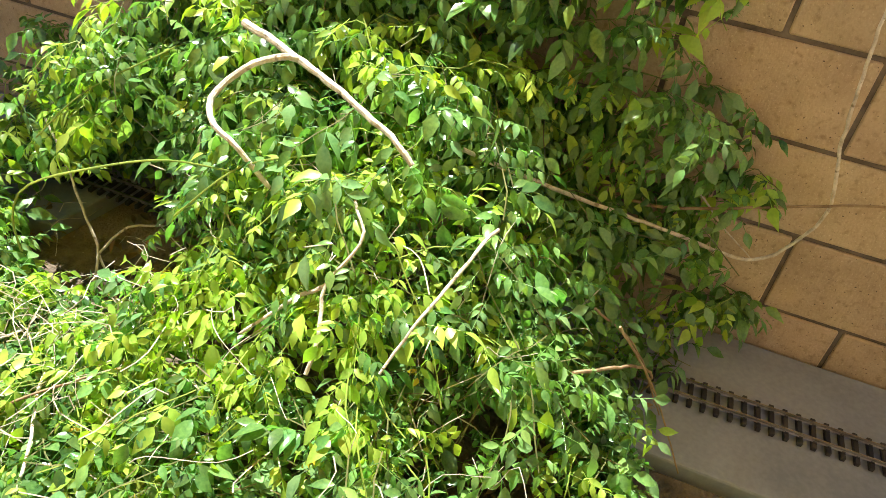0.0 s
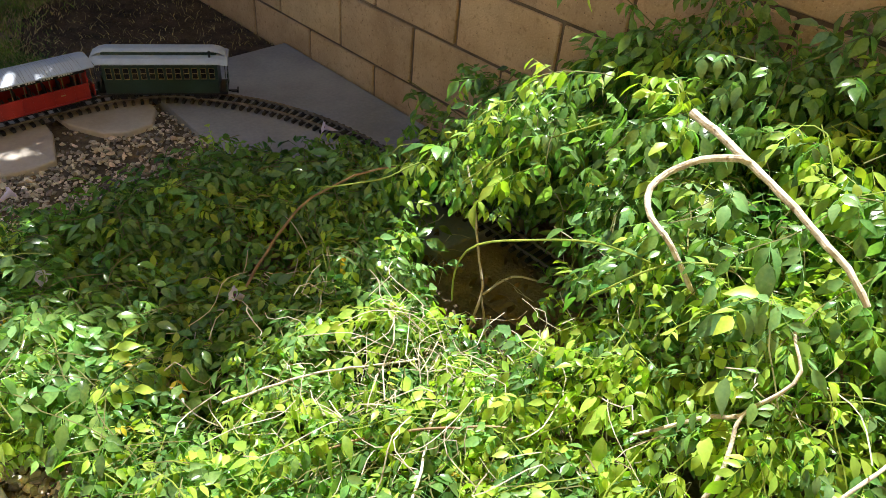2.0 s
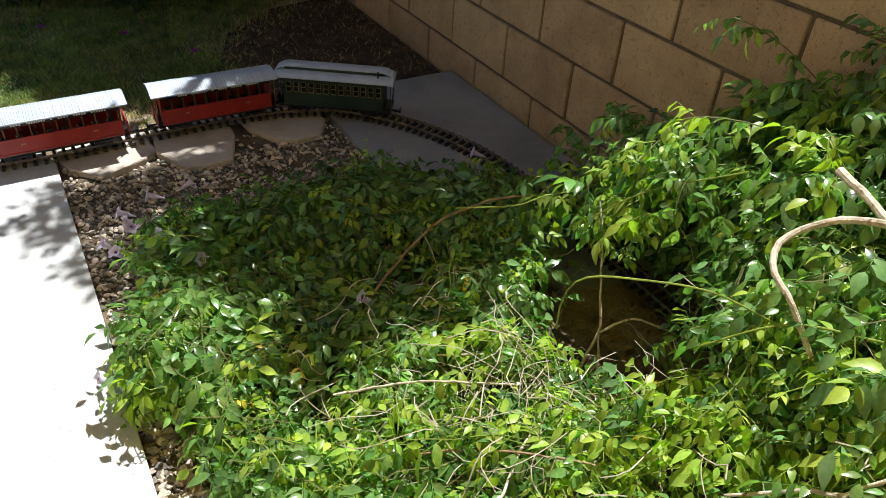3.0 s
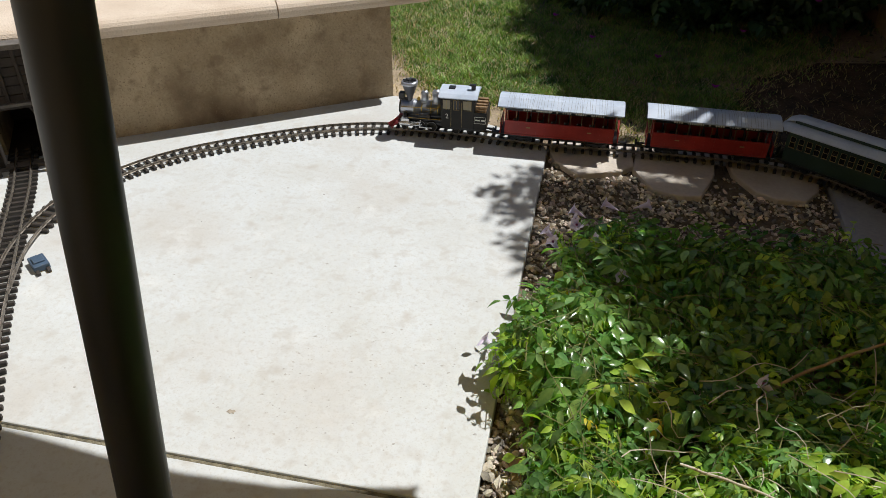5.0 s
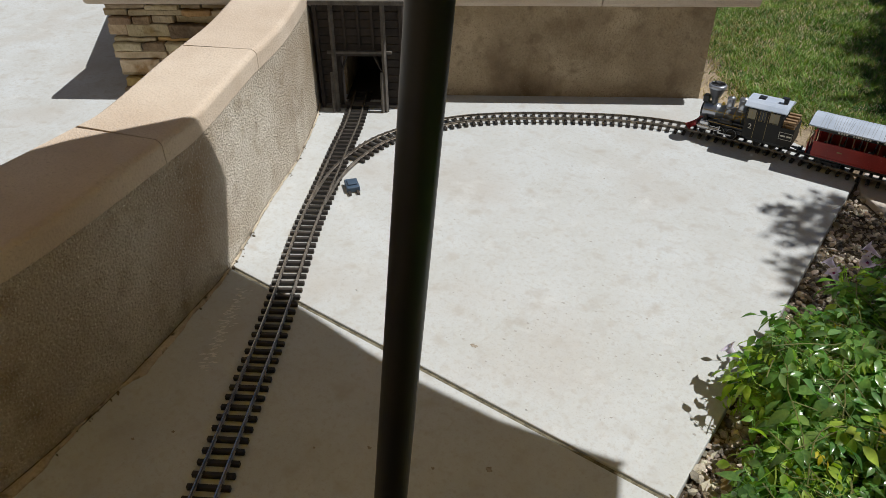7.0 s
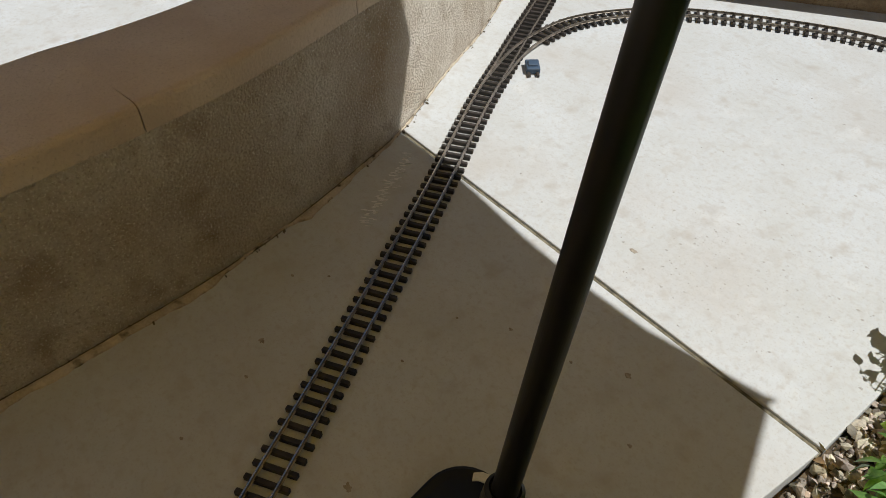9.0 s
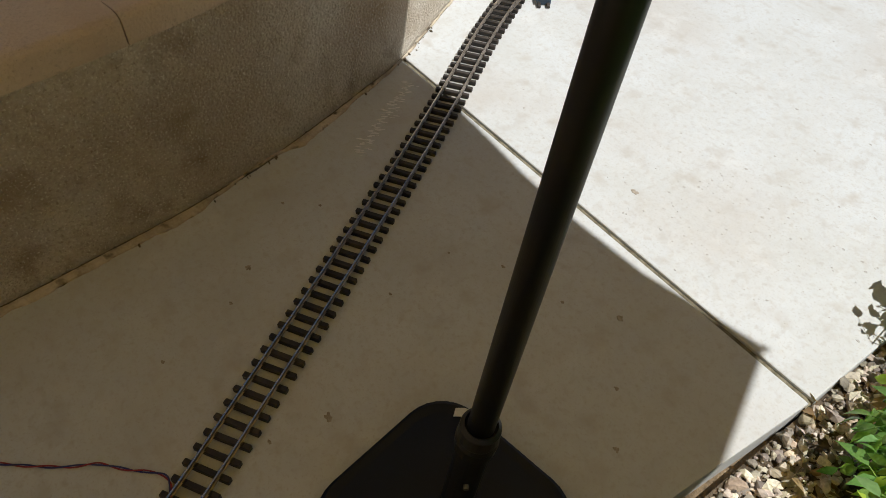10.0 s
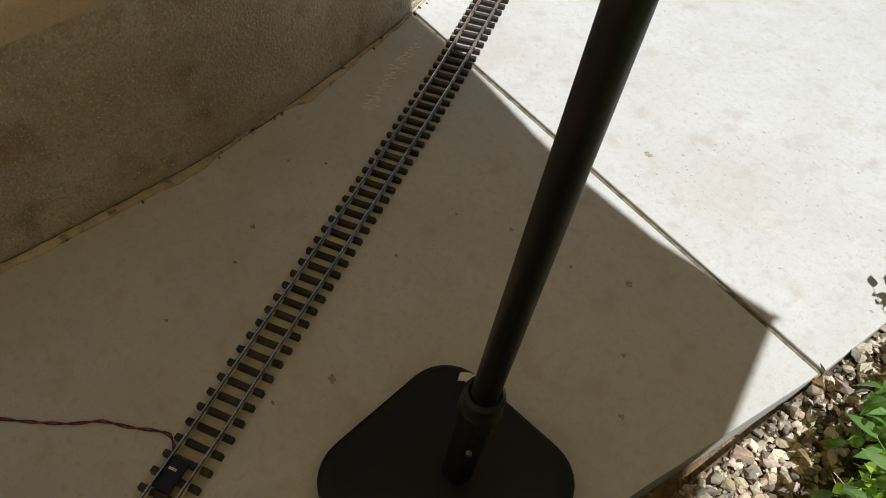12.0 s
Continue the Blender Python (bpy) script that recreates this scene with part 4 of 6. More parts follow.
def locomotive():
    loco = base("steam_locomotive", label="dark model steam locomotive with red pilot and chrome cylinders", category="model locomotive")
    X = lambda d: 0.1775 - d          # d: metres behind the pilot's tip
    bm = bmesh.new()
    box(bm, (X(0.19), 0, 0.03), (0.3, 0.05, 0.012), 0.001)
    box(bm, (X(0.15), 0, 0.044), (0.17, 0.044, 0.03), 0.001)
    box(bm, (X(0.275), 0, 0.026), (0.13, 0.06, 0.02), 0.001)
    part("chassis", bm, BLACK, loco)
    # pilot
    bm = bmesh.new()
    box(bm, (X(0.046), 0, 0.034), (0.008, 0.09, 0.014), 0.001)
    for k in range(9):
        y = -0.036 + k * 0.009
        sweep(bm, [Vector((X(0.04), y, 0.03)), Vector((X(0.004 + abs(y) * 0.6), y * 0.8, 0.006))], 0.0022, 4)
    sweep(bm, [Vector((X(0.027), -0.034, 0.006)), Vector((X(0.003), 0, 0.006)), Vector((X(0.027), 0.034, 0.006))], 0.0025, 4)
    part("pilot", bm, plain("pilot red", (0.36, 0.02, 0.025, 1), 0.4), loco, "red slatted pilot")
    bm = bmesh.new()
    lathe(bm, [(0.001, 0), (0.0265, 0), (0.0275, 0.004), (0.0275, 0.042), (0.0285, 0.043), (0.0285, 0.046), (0.0265, 0.047), (0.0265, 0.155), (0.001, 0.155)], 26, pose(X(0.055), 0, 0.076, 0, -90, 0))
    part("boiler", bm, BOILER, loco, "gunmetal boiler", True)
    bm = bmesh.new()
    lathe(bm, [(0.001, 0.004), (0.018, 0.003), (0.024, 0), (0.026, 0), (0.026, -0.003), (0.001, -0.003)], 22, pose(X(0.053), 0, 0.076, 0, -90, 0))
    part("smokebox_door", bm, BLACK, loco)
    for d in (0.1, 0.13, 0.162, 0.186):
        bm = bmesh.new()
        lathe(bm, [(0.0268, -0.001), (0.0276, -0.001), (0.0276, 0.001), (0.0268, 0.001)], 24, pose(X(d), 0, 0.076, 0, -90, 0))
        part("boiler_band", bm, BRASS, loco)
    bm = bmesh.new()
    lathe(bm, [(0.0125, 0.1), (0.0105, 0.104), (0.0105, 0.112), (0.0135, 0.12), (0.0255, 0.153), (0.0285, 0.159), (0.0285, 0.166), (0.0245, 0.1705), (0.0225, 0.1715), (0.022, 0.1695), (0.004, 0.1705)], 24, pose(X(0.084), 0, 0))
    stack = part("smokestack", bm, STACK, loco, "flared smokestack with a spoked top", True)
    bm = bmesh.new()
    lathe(bm, [(0.0282, 0.1585), (0.029, 0.159), (0.029, 0.1665), (0.0245, 0.1712), (0.0238, 0.1705)], 24, pose(X(0.084), 0, 0), False)
    part("stack_rim", bm, BOILER, stack, "bright steel rim", True)
    bm = bmesh.new()
    for k in range(8):
        a = math.pi * k / 4
        box(bm, (X(0.084) + 0.0135 * math.cos(a), 0.0135 * math.sin(a), 0.1722), (0.018, 0.0028, 0.0022), 0, math.degrees(a))
    lathe(bm, [(0.006, 0.171), (0.006, 0.1735), (0.002, 0.1745)], 12, pose(X(0.084), 0, 0))
    part("spark_arrestor", bm, BLACK, stack)
    for name, d, r, h in (("sand_dome", 0.137, 0.0125, 0.04), ("steam_dome", 0.178, 0.0145, 0.046)):
        bm = bmesh.new()
        z = 0.099
        lathe(bm, [(r * 1.35, z), (r * 1.05, z + 0.003), (r, z + 0.006), (r, z + h * 0.75), (r * 1.1, z + h * 0.77), (r * 0.85, z + h * 0.93), (r * 0.3, z + h), (0.001, z + h)], 20, pose(X(d), 0, 0))
        dome = part(name, bm, BOILER, loco, smooth=True)
        bm = bmesh.new()
        lathe(bm, [(0.003, z + h - 0.001), (0.002, z + h + 0.004), (0.0035, z + h + 0.007), (0.001, z + h + 0.01)], 10, pose(X(d), 0, 0))
        part("finial", bm, BRASS, dome)
    bm = bmesh.new()
    lathe(bm, [(0.006, 0.104), (0.0055, 0.108), (0.003, 0.113), (0.001, 0.114)], 12, pose(X(0.115), 0, 0))
    part("bell", bm, BRASS, loco)
    # headlamp in front of the stack
    bm = bmesh.new()
    box(bm, (X(0.057), 0, 0.117), (0.02, 0.02, 0.022), 0.002)
    box(bm, (X(0.06), 0, 0.1045), (0.026, 0.012, 0.004))
    lamp = part("headlamp", bm, BLACK, loco)
    bm = bmesh.new()
    lathe(bm, [(0.0075, 0), (0.0075, 0.002), (0.001, 0.003)], 14, pose(X(0.047), 0, 0.117, 0, 90, 0))
    part("lens", bm, CHROME, lamp)
    for y in (-1, 1):
        bm = bmesh.new()
        box(bm, (X(0.145), y * 0.041, 0.056), (0.12, 0.02, 0.003), 0.0005)
        part("running_board", bm, BLACK, loco)
        bm = bmesh.new()
        rod(bm, (X(0.056), y * 0.039, 0.032), (X(0.094), y * 0.039, 0.032), 0.0115, seg=18)
        box(bm, (X(0.075), y * 0.039, 0.046), (0.03, 0.018, 0.013), 0.002)
        part("cylinder", bm, CHROME, loco, "chrome cylinder")
        part("handrail", sweep(bmesh.new(), [Vector((X(0.06), y * 0.0285, 0.086)), Vector((X(0.2), y * 0.0285, 0.088))], 0.0009, 6), BRASS, loco)
        part("pipe", sweep(bmesh.new(), smooth_line([(X(0.1), y * 0.029, 0.062), (X(0.15), y * 0.03, 0.066), (X(0.19), y * 0.024, 0.092), (X(0.2), y * 0.015, 0.1)], 0.006), 0.001, 6), BRASS, loco)
        for d, r in ((0.125, 0.019), (0.165, 0.019), (0.068, 0.0095), (0.25, 0.012), (0.3, 0.012)):
            wheel(loco, X(d), y * 0.0235, r)
        bm = bmesh.new()
        box(bm, (X(0.145), y * 0.034, 0.017), (0.046, 0.003, 0.005), 0.0006)
        box(bm, (X(0.108), y * 0.037, 0.028), (0.05, 0.003, 0.004), 0.0006)
        part("side_rod", bm, CHROME, loco)
        # valve gear: crosshead guide, links and the slanting steam pipe
        bm = bmesh.new()
        for z in (0.026, 0.038):
            box(bm, (X(0.112), y * 0.041, z), (0.034, 0.003, 0.0025), 0.0004)
        rod(bm, (X(0.128), y * 0.041, 0.046), (X(0.125), y * 0.041, 0.022), 0.0016, seg=8)
        rod(bm, (X(0.095), y * 0.04, 0.032), (X(0.126), y * 0.04, 0.032), 0.0018, seg=8)
        part("valve_gear", bm, CHROME, loco)
        bm = bmesh.new()
        rod(bm, (X(0.072), y * 0.028, 0.066), (X(0.075), y * 0.037, 0.05), 0.006, 0.006, seg=12)
        part("steam_pipe", bm, BLACK, loco)
        bm = bmesh.new()
        rod(bm, (X(0.125), y * 0.044, 0.0665), (X(0.165), y * 0.044, 0.0665), 0.0085, seg=16)
        part("air_tank", bm, BLACK, loco)
        for d in (0.085, 0.12, 0.15, 0.18):
            bm = bmesh.new()
            rod(bm, (X(d), y * 0.026, 0.085), (X(d), y * 0.0285, 0.0865), 0.0012, seg=6)
            part("handrail_knob", bm, BRASS, loco)
        part("board_edge", sweep(bmesh.new(), [Vector((X(0.09), y * 0.0515, 0.058)), Vector((X(0.2), y * 0.0515, 0.058))], 0.0009, 5), BRASS, loco)
    # cab
    cab = None
    bm = bmesh.new()
    for y in (-1, 1):
        box(bm, (X(0.258), y * 0.048, 0.066), (0.112, 0.003, 0.066), 0.0005)
        box(bm, (X(0.258), y * 0.048, 0.137), (0.112, 0.003, 0.012), 0.0005)
        for d, w in ((0.205, 0.008), (0.238, 0.012), (0.27, 0.012), (0.31, 0.01)):
            box(bm, (X(d), y * 0.048, 0.115), (w, 0.003, 0.036))
    box(bm, (X(0.203), 0, 0.075), (0.003, 0.096, 0.08))
    box(bm, (X(0.203), 0, 0.137), (0.003, 0.096, 0.012))
    for y in (-0.044, 0, 0.044):
        box(bm, (X(0.203), y, 0.12), (0.003, 0.01, 0.03))
    box(bm, (X(0.313), 0, 0.075), (0.003, 0.096, 0.08))
    cab = part("cab", bm, CABDARK, loco, "dark grey cab with yellow lined windows")
    for y in (-1, 1):
        for d, w in ((0.2205, 0.024), (0.254, 0.019), (0.2905, 0.028)):
            bm = bmesh.new()
            box(bm, (X(d), y * 0.0475, 0.115), (w, 0.0012, 0.035))
            win = part("window", bm, PANE_PALE if d != 0.254 else GLASS_DARK, cab)
            bm = bmesh.new()
            for dx in (-w / 2, 0, w / 2):
                box(bm, (X(d) + dx, y * 0.049, 0.115), (0.0012, 0.001, 0.036))
            for z in (0.0975, 0.1325):
                box(bm, (X(d), y * 0.049, z), (w + 0.001, 0.001, 0.0012))
            part("sash", bm, YELLOW, win)
        bm = bmesh.new()
        for d in (0.236, 0.272):
            box(bm, (X(d), y * 0.0499, 0.08), (0.001, 0.0006, 0.09))
        part("lining", bm, YELLOW, cab)
        cu = bpy.data.curves.new("cab_number", "FONT")
        cu.body, cu.size, cu.extrude, cu.align_x = "2", 0.024, 0.0003, "CENTER"
        cu.materials.append(WHITE)
        ob = new("cab_number", cu)
        ob.parent = cab
        ob.matrix_basis = pose(X(0.222), y * 0.05, 0.066, 90, 0, 0 if y < 0 else 180)
    bm = bmesh.new()
    prof = [(-0.057, 0.1395), (-0.057, 0.1425), (-0.04, 0.151), (-0.018, 0.1555), (0.018, 0.1555), (0.04, 0.151), (0.057, 0.1425), (0.057, 0.1395), (0, 0.149)]
    ribbon(bm, [Vector((X(0.193), 0, 0)), Vector((X(0.325), 0, 0))], prof)
    roof = part("cab_roof", bm, ROOF, cab, "grey arched cab roof")
    bm = bmesh.new()
    box(bm, (X(0.232), 0, 0.1575), (0.022, 0.024, 0.005), 0.001)
    part("roof_hatch", bm, BLACK, cab)
    bm = bmesh.new()
    box(bm, (X(0.305), 0.004, 0.163), (0.014, 0.014, 0.014), 0.001)
    box(bm, (X(0.302), 0.004, 0.172), (0.022, 0.016, 0.004), 0.001)
    part("roof_vent", bm, BLACK, cab)
    bm = bmesh.new()
    for y in (-1, 1):
        box(bm, (X(0.335), y * 0.047, 0.062), (0.044, 0.003, 0.062), 0.0005)
    box(bm, (X(0.356), 0, 0.062), (0.003, 0.095, 0.062), 0.0005)
    box(bm, (X(0.335), 0, 0.035), (0.044, 0.09, 0.008))
    bunker = part("bunker", bm, CABDARK, loco)
    for y in (-1, 1):
        bm = bmesh.new()
        for k, w in enumerate((0.016, 0.013)):
            box(bm, (X(0.327 + k * 0.018), y * 0.049, 0.066), (w, 0.0006, 0.005))
        part("lettering", bm, WHITE, bunker)
        bm = bmesh.new()
        for z in (0.0545, 0.0775):
            box(bm, (X(0.335), y * 0.0489, z), (0.04, 0.0006, 0.0012))
        for d in (0.3155, 0.3545):
            box(bm, (X(d), y * 0.0489, 0.066), (0.0012, 0.0006, 0.0242))
        part("lettering_frame", bm, WHITE, bunker)
    r3 = random.Random(5)
    for k in range(12):
        y, z = -0.036 + (k % 4) * 0.024, 0.09 + (k // 4) * 0.0095
        bm = bmesh.new()
        rod(bm, (X(0.318), y + r3.uniform(-0.002, 0.002), z), (X(0.354), y + r3.uniform(-0.003, 0.003), z + r3.uniform(-0.001, 0.001)), 0.0055, seg=6)
        part("log", bm, LOGWOOD, bunker)
    coupler(loco, X(0.357))
    return loco


loco = locomotive()
loco.matrix_world = on_track(0, 0.34, -0.4)
car = red_car()
car.matrix_world = on_track(0, 0.4, 0.04)
copy_thing(car, on_track(0, 0.4, 0.5))
last = green_car()
last.matrix_world = on_track(round(0.2 / PITCH) * PITCH, 0.4, 0.74)


# ---- plants ----
def leaflet(length, width, fold, curl):
    """A folded, pointed leaflet along +x."""
    l, w = length, width / 2
    out = [(0, 0, 0)]
    for t, k in ((0.15, 0.6), (0.4, 1.0), (0.66, 0.7), (0.86, 0.26)):
        drop = -curl * l * t * t
        out += [(l * t, w * k, fold * w * k + drop), (l * (t + 0.02), 0, drop), (l * t, -w * k, fold * w * k + drop)]
    return out + [(l, 0, -curl * l)]


LEAFLET_FACES = [(0, 2, 1), (0, 3, 2), (1, 2, 5, 4), (2, 3, 6, 5), (4, 5, 8, 7), (5, 6, 9, 8), (7, 8, 11, 10), (8, 9, 12, 11), (10, 11, 13), (11, 12, 13)]


def compound_leaf(r, pairs, length, size):
    """A feather-shaped leaf along +x: leaflets in pairs and one at the tip."""
    V, F = [], []
    spots = []
    for k in range(pairs):
        x = length * (0.32 + 0.62 * k / pairs)
        for s in (-1, 1):
            spots.append((x, s * r.uniform(52, 70), size * r.uniform(0.8, 1.05)))
    spots.append((length, r.uniform(-8, 8), size * r.uniform(1.05, 1.3)))
    for x, a, sz in spots:
        m = pose(x, 0, -0.12 * x * x / max(length, 0.01), r.uniform(-30, 30), r.uniform(8, 62), a)
        o = len(V)
        V += [tuple(m @ Vector(v)) for v in leaflet(sz, sz * r.uniform(0.4, 0.54), r.uniform(0.15, 0.45), r.uniform(0.1, 0.4))]
        F += [tuple(o + i for i in f) for f in LEAFLET_FACES]
    # the leaf's stalk, a thin three-sided rod
    o = len(V)
    for x in (0, length):
        for k in range(3):
            a = 2.09 * k
            V.append((x, 0.0007 * math.cos(a), -0.12 * x * x / max(length, 0.01) + 0.0007 * math.sin(a)))
    F += [(o, o + 1, o + 4, o + 3), (o + 1, o + 2, o + 5, o + 4), (o + 2, o, o + 3, o + 5)]
    return np.array(V), F


pr = random.Random(11)
LEAVES = [compound_leaf(pr, p, l, s) for p, l, s in ((2, 0.062, 0.036), (3, 0.084, 0.033), (2, 0.07, 0.042), (3, 0.094, 0.036), (2, 0.06, 0.045), (1, 0.05, 0.054), (3, 0.08, 0.029), (2, 0.066, 0.032))]


def gather(name, placed, mats, kinds=LEAVES):
    """One mesh out of many placed leaves: (variant, 4x4 array, material index)."""
    vs, faces, idx, o = [], [], [], 0
    for k, m, mi in placed:
        V, F = kinds[k]
        vs.append(V @ m[:3, :3].T + m[:3, 3])
        faces += [tuple(o + i for i in f) for f in F]
        idx += [mi] * len(F)
        o += len(V)
    return mesh_of(name, np.concatenate(vs).tolist(), faces, mats, idx, True)


def bump_at(x, y, cx, cy, rx, ry, h):
    return h * math.exp(-((x - cx) / rx) ** 2 - ((y - cy) / ry) ** 2)


def cover(x, y):
    """The height of the vine's leafy surface over the bed; below zero where it does not grow."""
    west = 0.165 if y < -0.12 else 0.165 - 0.085 * min(1, (y + 0.12) / 0.2) - 0.065 * max(0, min(1, (y - 0.1) / 0.12)) if y < 0.46 else 0.015 + 0.35 * min(0.6, y - 0.46)
    edge = min((0.93 - 0.25 * max(0, x - 0.75) - 1.1 * max(0, x - 0.95) - 0.9 * max(0, 0.28 - x) - y) / 0.12, (x - west) / 0.06, 1)
    h = 0.1 + 0.05 * noise.noise((x * 5, y * 5, 0)) + 0.09 * noise.noise((x * 10, y * 10, 4))
    h += bump_at(x, y, 1.15, -0.5, 0.36, 0.62, 0.4) + bump_at(x, y, 1.38, -0.12, 0.13, 0.25, 0.24) + bump_at(x, y, 0.75, -0.6, 0.4, 0.4, 0.12)
    h += bump_at(x, y, 0.1, 0.32, 0.12, 0.14, 0.06) + bump_at(x, y, 1.42, -0.45, 0.2, 0.75, 0.3)
    # bare ground under the arching shoots
    u, v = (x - 1.07) * 0.72 + (y - 0.1) * 0.69, (y - 0.1) * 0.72 - (x - 1.07) * 0.69
    h -= 1.2 * max(0.0, 1 - (u / 0.4) ** 2 - (v / 0.19) ** 2)
    h -= bump_at(x, y, 0.84, -0.12, 0.1, 0.1, 0.14) + bump_at(x, y, 1.2, -1.14, 0.26, 0.2, 0.28) + bump_at(x, y, 0.98, -1.24, 0.16, 0.1, 0.25) + bump_at(x, y, 0.62, 0.42, 0.1, 0.1, 0.07)
    return h if edge > 0 else -1, max(0.0, min(1.0, edge))


vine = base("climbing_vine", label="sprawling bower vine with glossy green leaves and woody stems", category="vine")
shoots, placed = [], []


def leaf_matrix(p, d, roll, pitch, size):
    """A leaf at p that points along d in plan, tipped up by pitch degrees."""
    m = Matrix.Translation(p) @ pose(0, 0, 0, 0, 0, math.degrees(math.atan2(d[1], d[0]))) @ pose(0, 0, 0, roll, -pitch, 0) @ Matrix.Scale(size, 4)
    return m


def wall_edge(z):
    """How far the leaves reach along the block wall towards the viewer, at a height."""
    return float(np.interp(z, (0.0, 0.15, 0.43, 0.54, 0.72, 1.0), (-1.33, -1.36, -1.31, -1.22, -1.14, -1.08)))


def grow(p, heading, length, droop, young, surface=True, dens=0.034, rad=0.0012, lift=0.0):
    """One leafy shoot that follows the leafy surface and nods at its tip."""
    pts, n = [Vector(p)], int(length / 0.02)
    a = heading
    for k in range(n):
        a += pr.uniform(-0.26, 0.26)
        q = pts[-1] + Vector((math.cos(a), math.sin(a), 0)) * 0.02
        if surface:
            h, e = cover(q.x, q.y)
            if h < 0.035 or q.y < -1.3 and q.x > 0.95:
                break
            want = max(0.02, h) * pr.uniform(0.9, 1.08) + lift
            q.z = pts[-1].z + (want - pts[-1].z) * 0.22 - droop * (k / n) ** 2 * 0.012
        else:
            q.z = pts[-1].z + lift * 0.02 - droop * (k / n) ** 2 * 0.02
        q.z = max(q.z, 0.012)
        q.x = min(q.x, 1.475)
        if q.x - 0.43 * q.z < (-0.03 if 0.24 < q.y < 0.5 else 0.04) or q.x > 0.9 and q.y < wall_edge(q.z) + 0.05:
            break
        pts.append(q)
    if len(pts) < 4:
        return
    shoots.append((pts, rad, young))
    step = max(1, round(dens / 0.02))
    for k in range(1, len(pts), step):
        d = pts[k] - pts[k - 1]
        base_a = math.atan2(d.y, d.x)
        tip = k / len(pts)
        for s in (-1, 1):
            if pr.random() < 0.08:
                continue
            b = base_a + s * pr.uniform(0.6, 1.25)
            size = pr.uniform(0.75, 1.12) * (1.0 - 0.35 * max(0, tip - 0.6) / 0.4) * (0.85 if young else 1)
            size *= 1.12 if pts[k].x > 0.98 and pts[k].y < -0.25 else 1.0
            m = leaf_matrix(pts[k], (math.cos(b), math.sin(b)), pr.uniform(-35, 35), pr.uniform(-50, 25), size)
            if (m @ Vector((0.11 * size, 0, 0))).x > 1.485:
                m = leaf_matrix(pts[k], (-abs(math.cos(b)), math.sin(b)), pr.uniform(-28, 28), pr.uniform(-35, 20), size)
            mi = 1 if young and pr.random() < 0.75 or pr.random() < 0.06 else 0
            if mi == 0 and pr.random() < (0.34 if pts[k].x > 0.75 else 0.2):
                mi = 2
            elif pr.random() < 0.008:
                mi = 3
                m = m @ Matrix.Scale(0.55, 4)
            tip_at = m @ Vector((0.06, 0, 0))
            if tip_at.x > 0.9 and tip_at.y < wall_edge(tip_at.z) + 0.06 * noise.noise(tip_at * 9):
                continue
            limit = -0.06 if 0.24 < tip_at.y < 0.5 else 0.015
            if tip_at.x - 0.43 * max(0, tip_at.z) < limit:
                continue
            item = (pr.randrange(len(LEAVES)), m, mi)
            placed.append(item)


# shoots over the bed and the mound
count = 0
while count < 860:
    x, y = pr.uniform(-0.03, 1.44), pr.uniform(-1.4, 0.98)
    h, e = cover(x, y)
    if h < 0.03 or pr.random() > 0.25 + e or noise.noise((x * 8, y * 8, 11)) < pr.uniform(-0.55, 0.0) and y < 0.3:
        continue
    young = pr.random() < 0.16 or (pr.random() < 0.65 and 0.5 < x < 1.05 and -0.75 < y < 0.05)
    z = h * pr.uniform(0.35, 1.0)
    grow((x, y, z), pr.uniform(0, 6.283), pr.uniform(0.16, 0.36), pr.uniform(0.2, 1.2), young)
    count += 1
# low shoots along the western edge
for k in range(90):
    x, y = pr.uniform(0.17, 0.36), pr.uniform(-0.95, 0.15)
    grow((x, y, max(0.02, cover(x, y)[0] * pr.uniform(0.4, 1))), pr.uniform(0, 6.283), pr.uniform(0.12, 0.25), pr.uniform(0.4, 1.2), pr.random() < 0.45)
# leafy clumps at the patio's edge
for cx, cy, r, n in ((0.07, 0.37, 0.1, 48), (0.18, 0.08, 0.08, 40), (0.29, -0.1, 0.08, 26)):
    for k in range(n):
        x, y = cx + pr.gauss(0, r * 0.55), cy + pr.gauss(0, r * 0.6)
        grow((max(x, -0.02), y, pr.uniform(0.015, 0.11)), pr.uniform(0, 6.283), pr.uniform(0.07, 0.14), pr.uniform(0.2, 1.0), pr.random() < 0.5, surface=False, lift=pr.uniform(0.0, 0.7))
# shoots up the block wall
for k in range(215):
    y = pr.uniform(-1.28, 0.5)
    top = 0.7 + 0.2 * max(0.0, min(1.0, (-0.3 - y) / 0.3)) - 0.62 * max(0, (y + 0.08) / 0.5) - 0.1 * max(0, y + 0.7)
    z = 0.15 + (top - 0.15) * pr.random() ** 0.8
    x = 1.47 - pr.random() * 0.13
    grow((x, y, z), pr.choice((1.57, -1.57)) + pr.uniform(-0.9, 0.9), pr.uniform(0.14, 0.3), pr.uniform(0.3, 1.6), pr.random() < 0.12, surface=False, lift=pr.uniform(-0.5, 0.9))
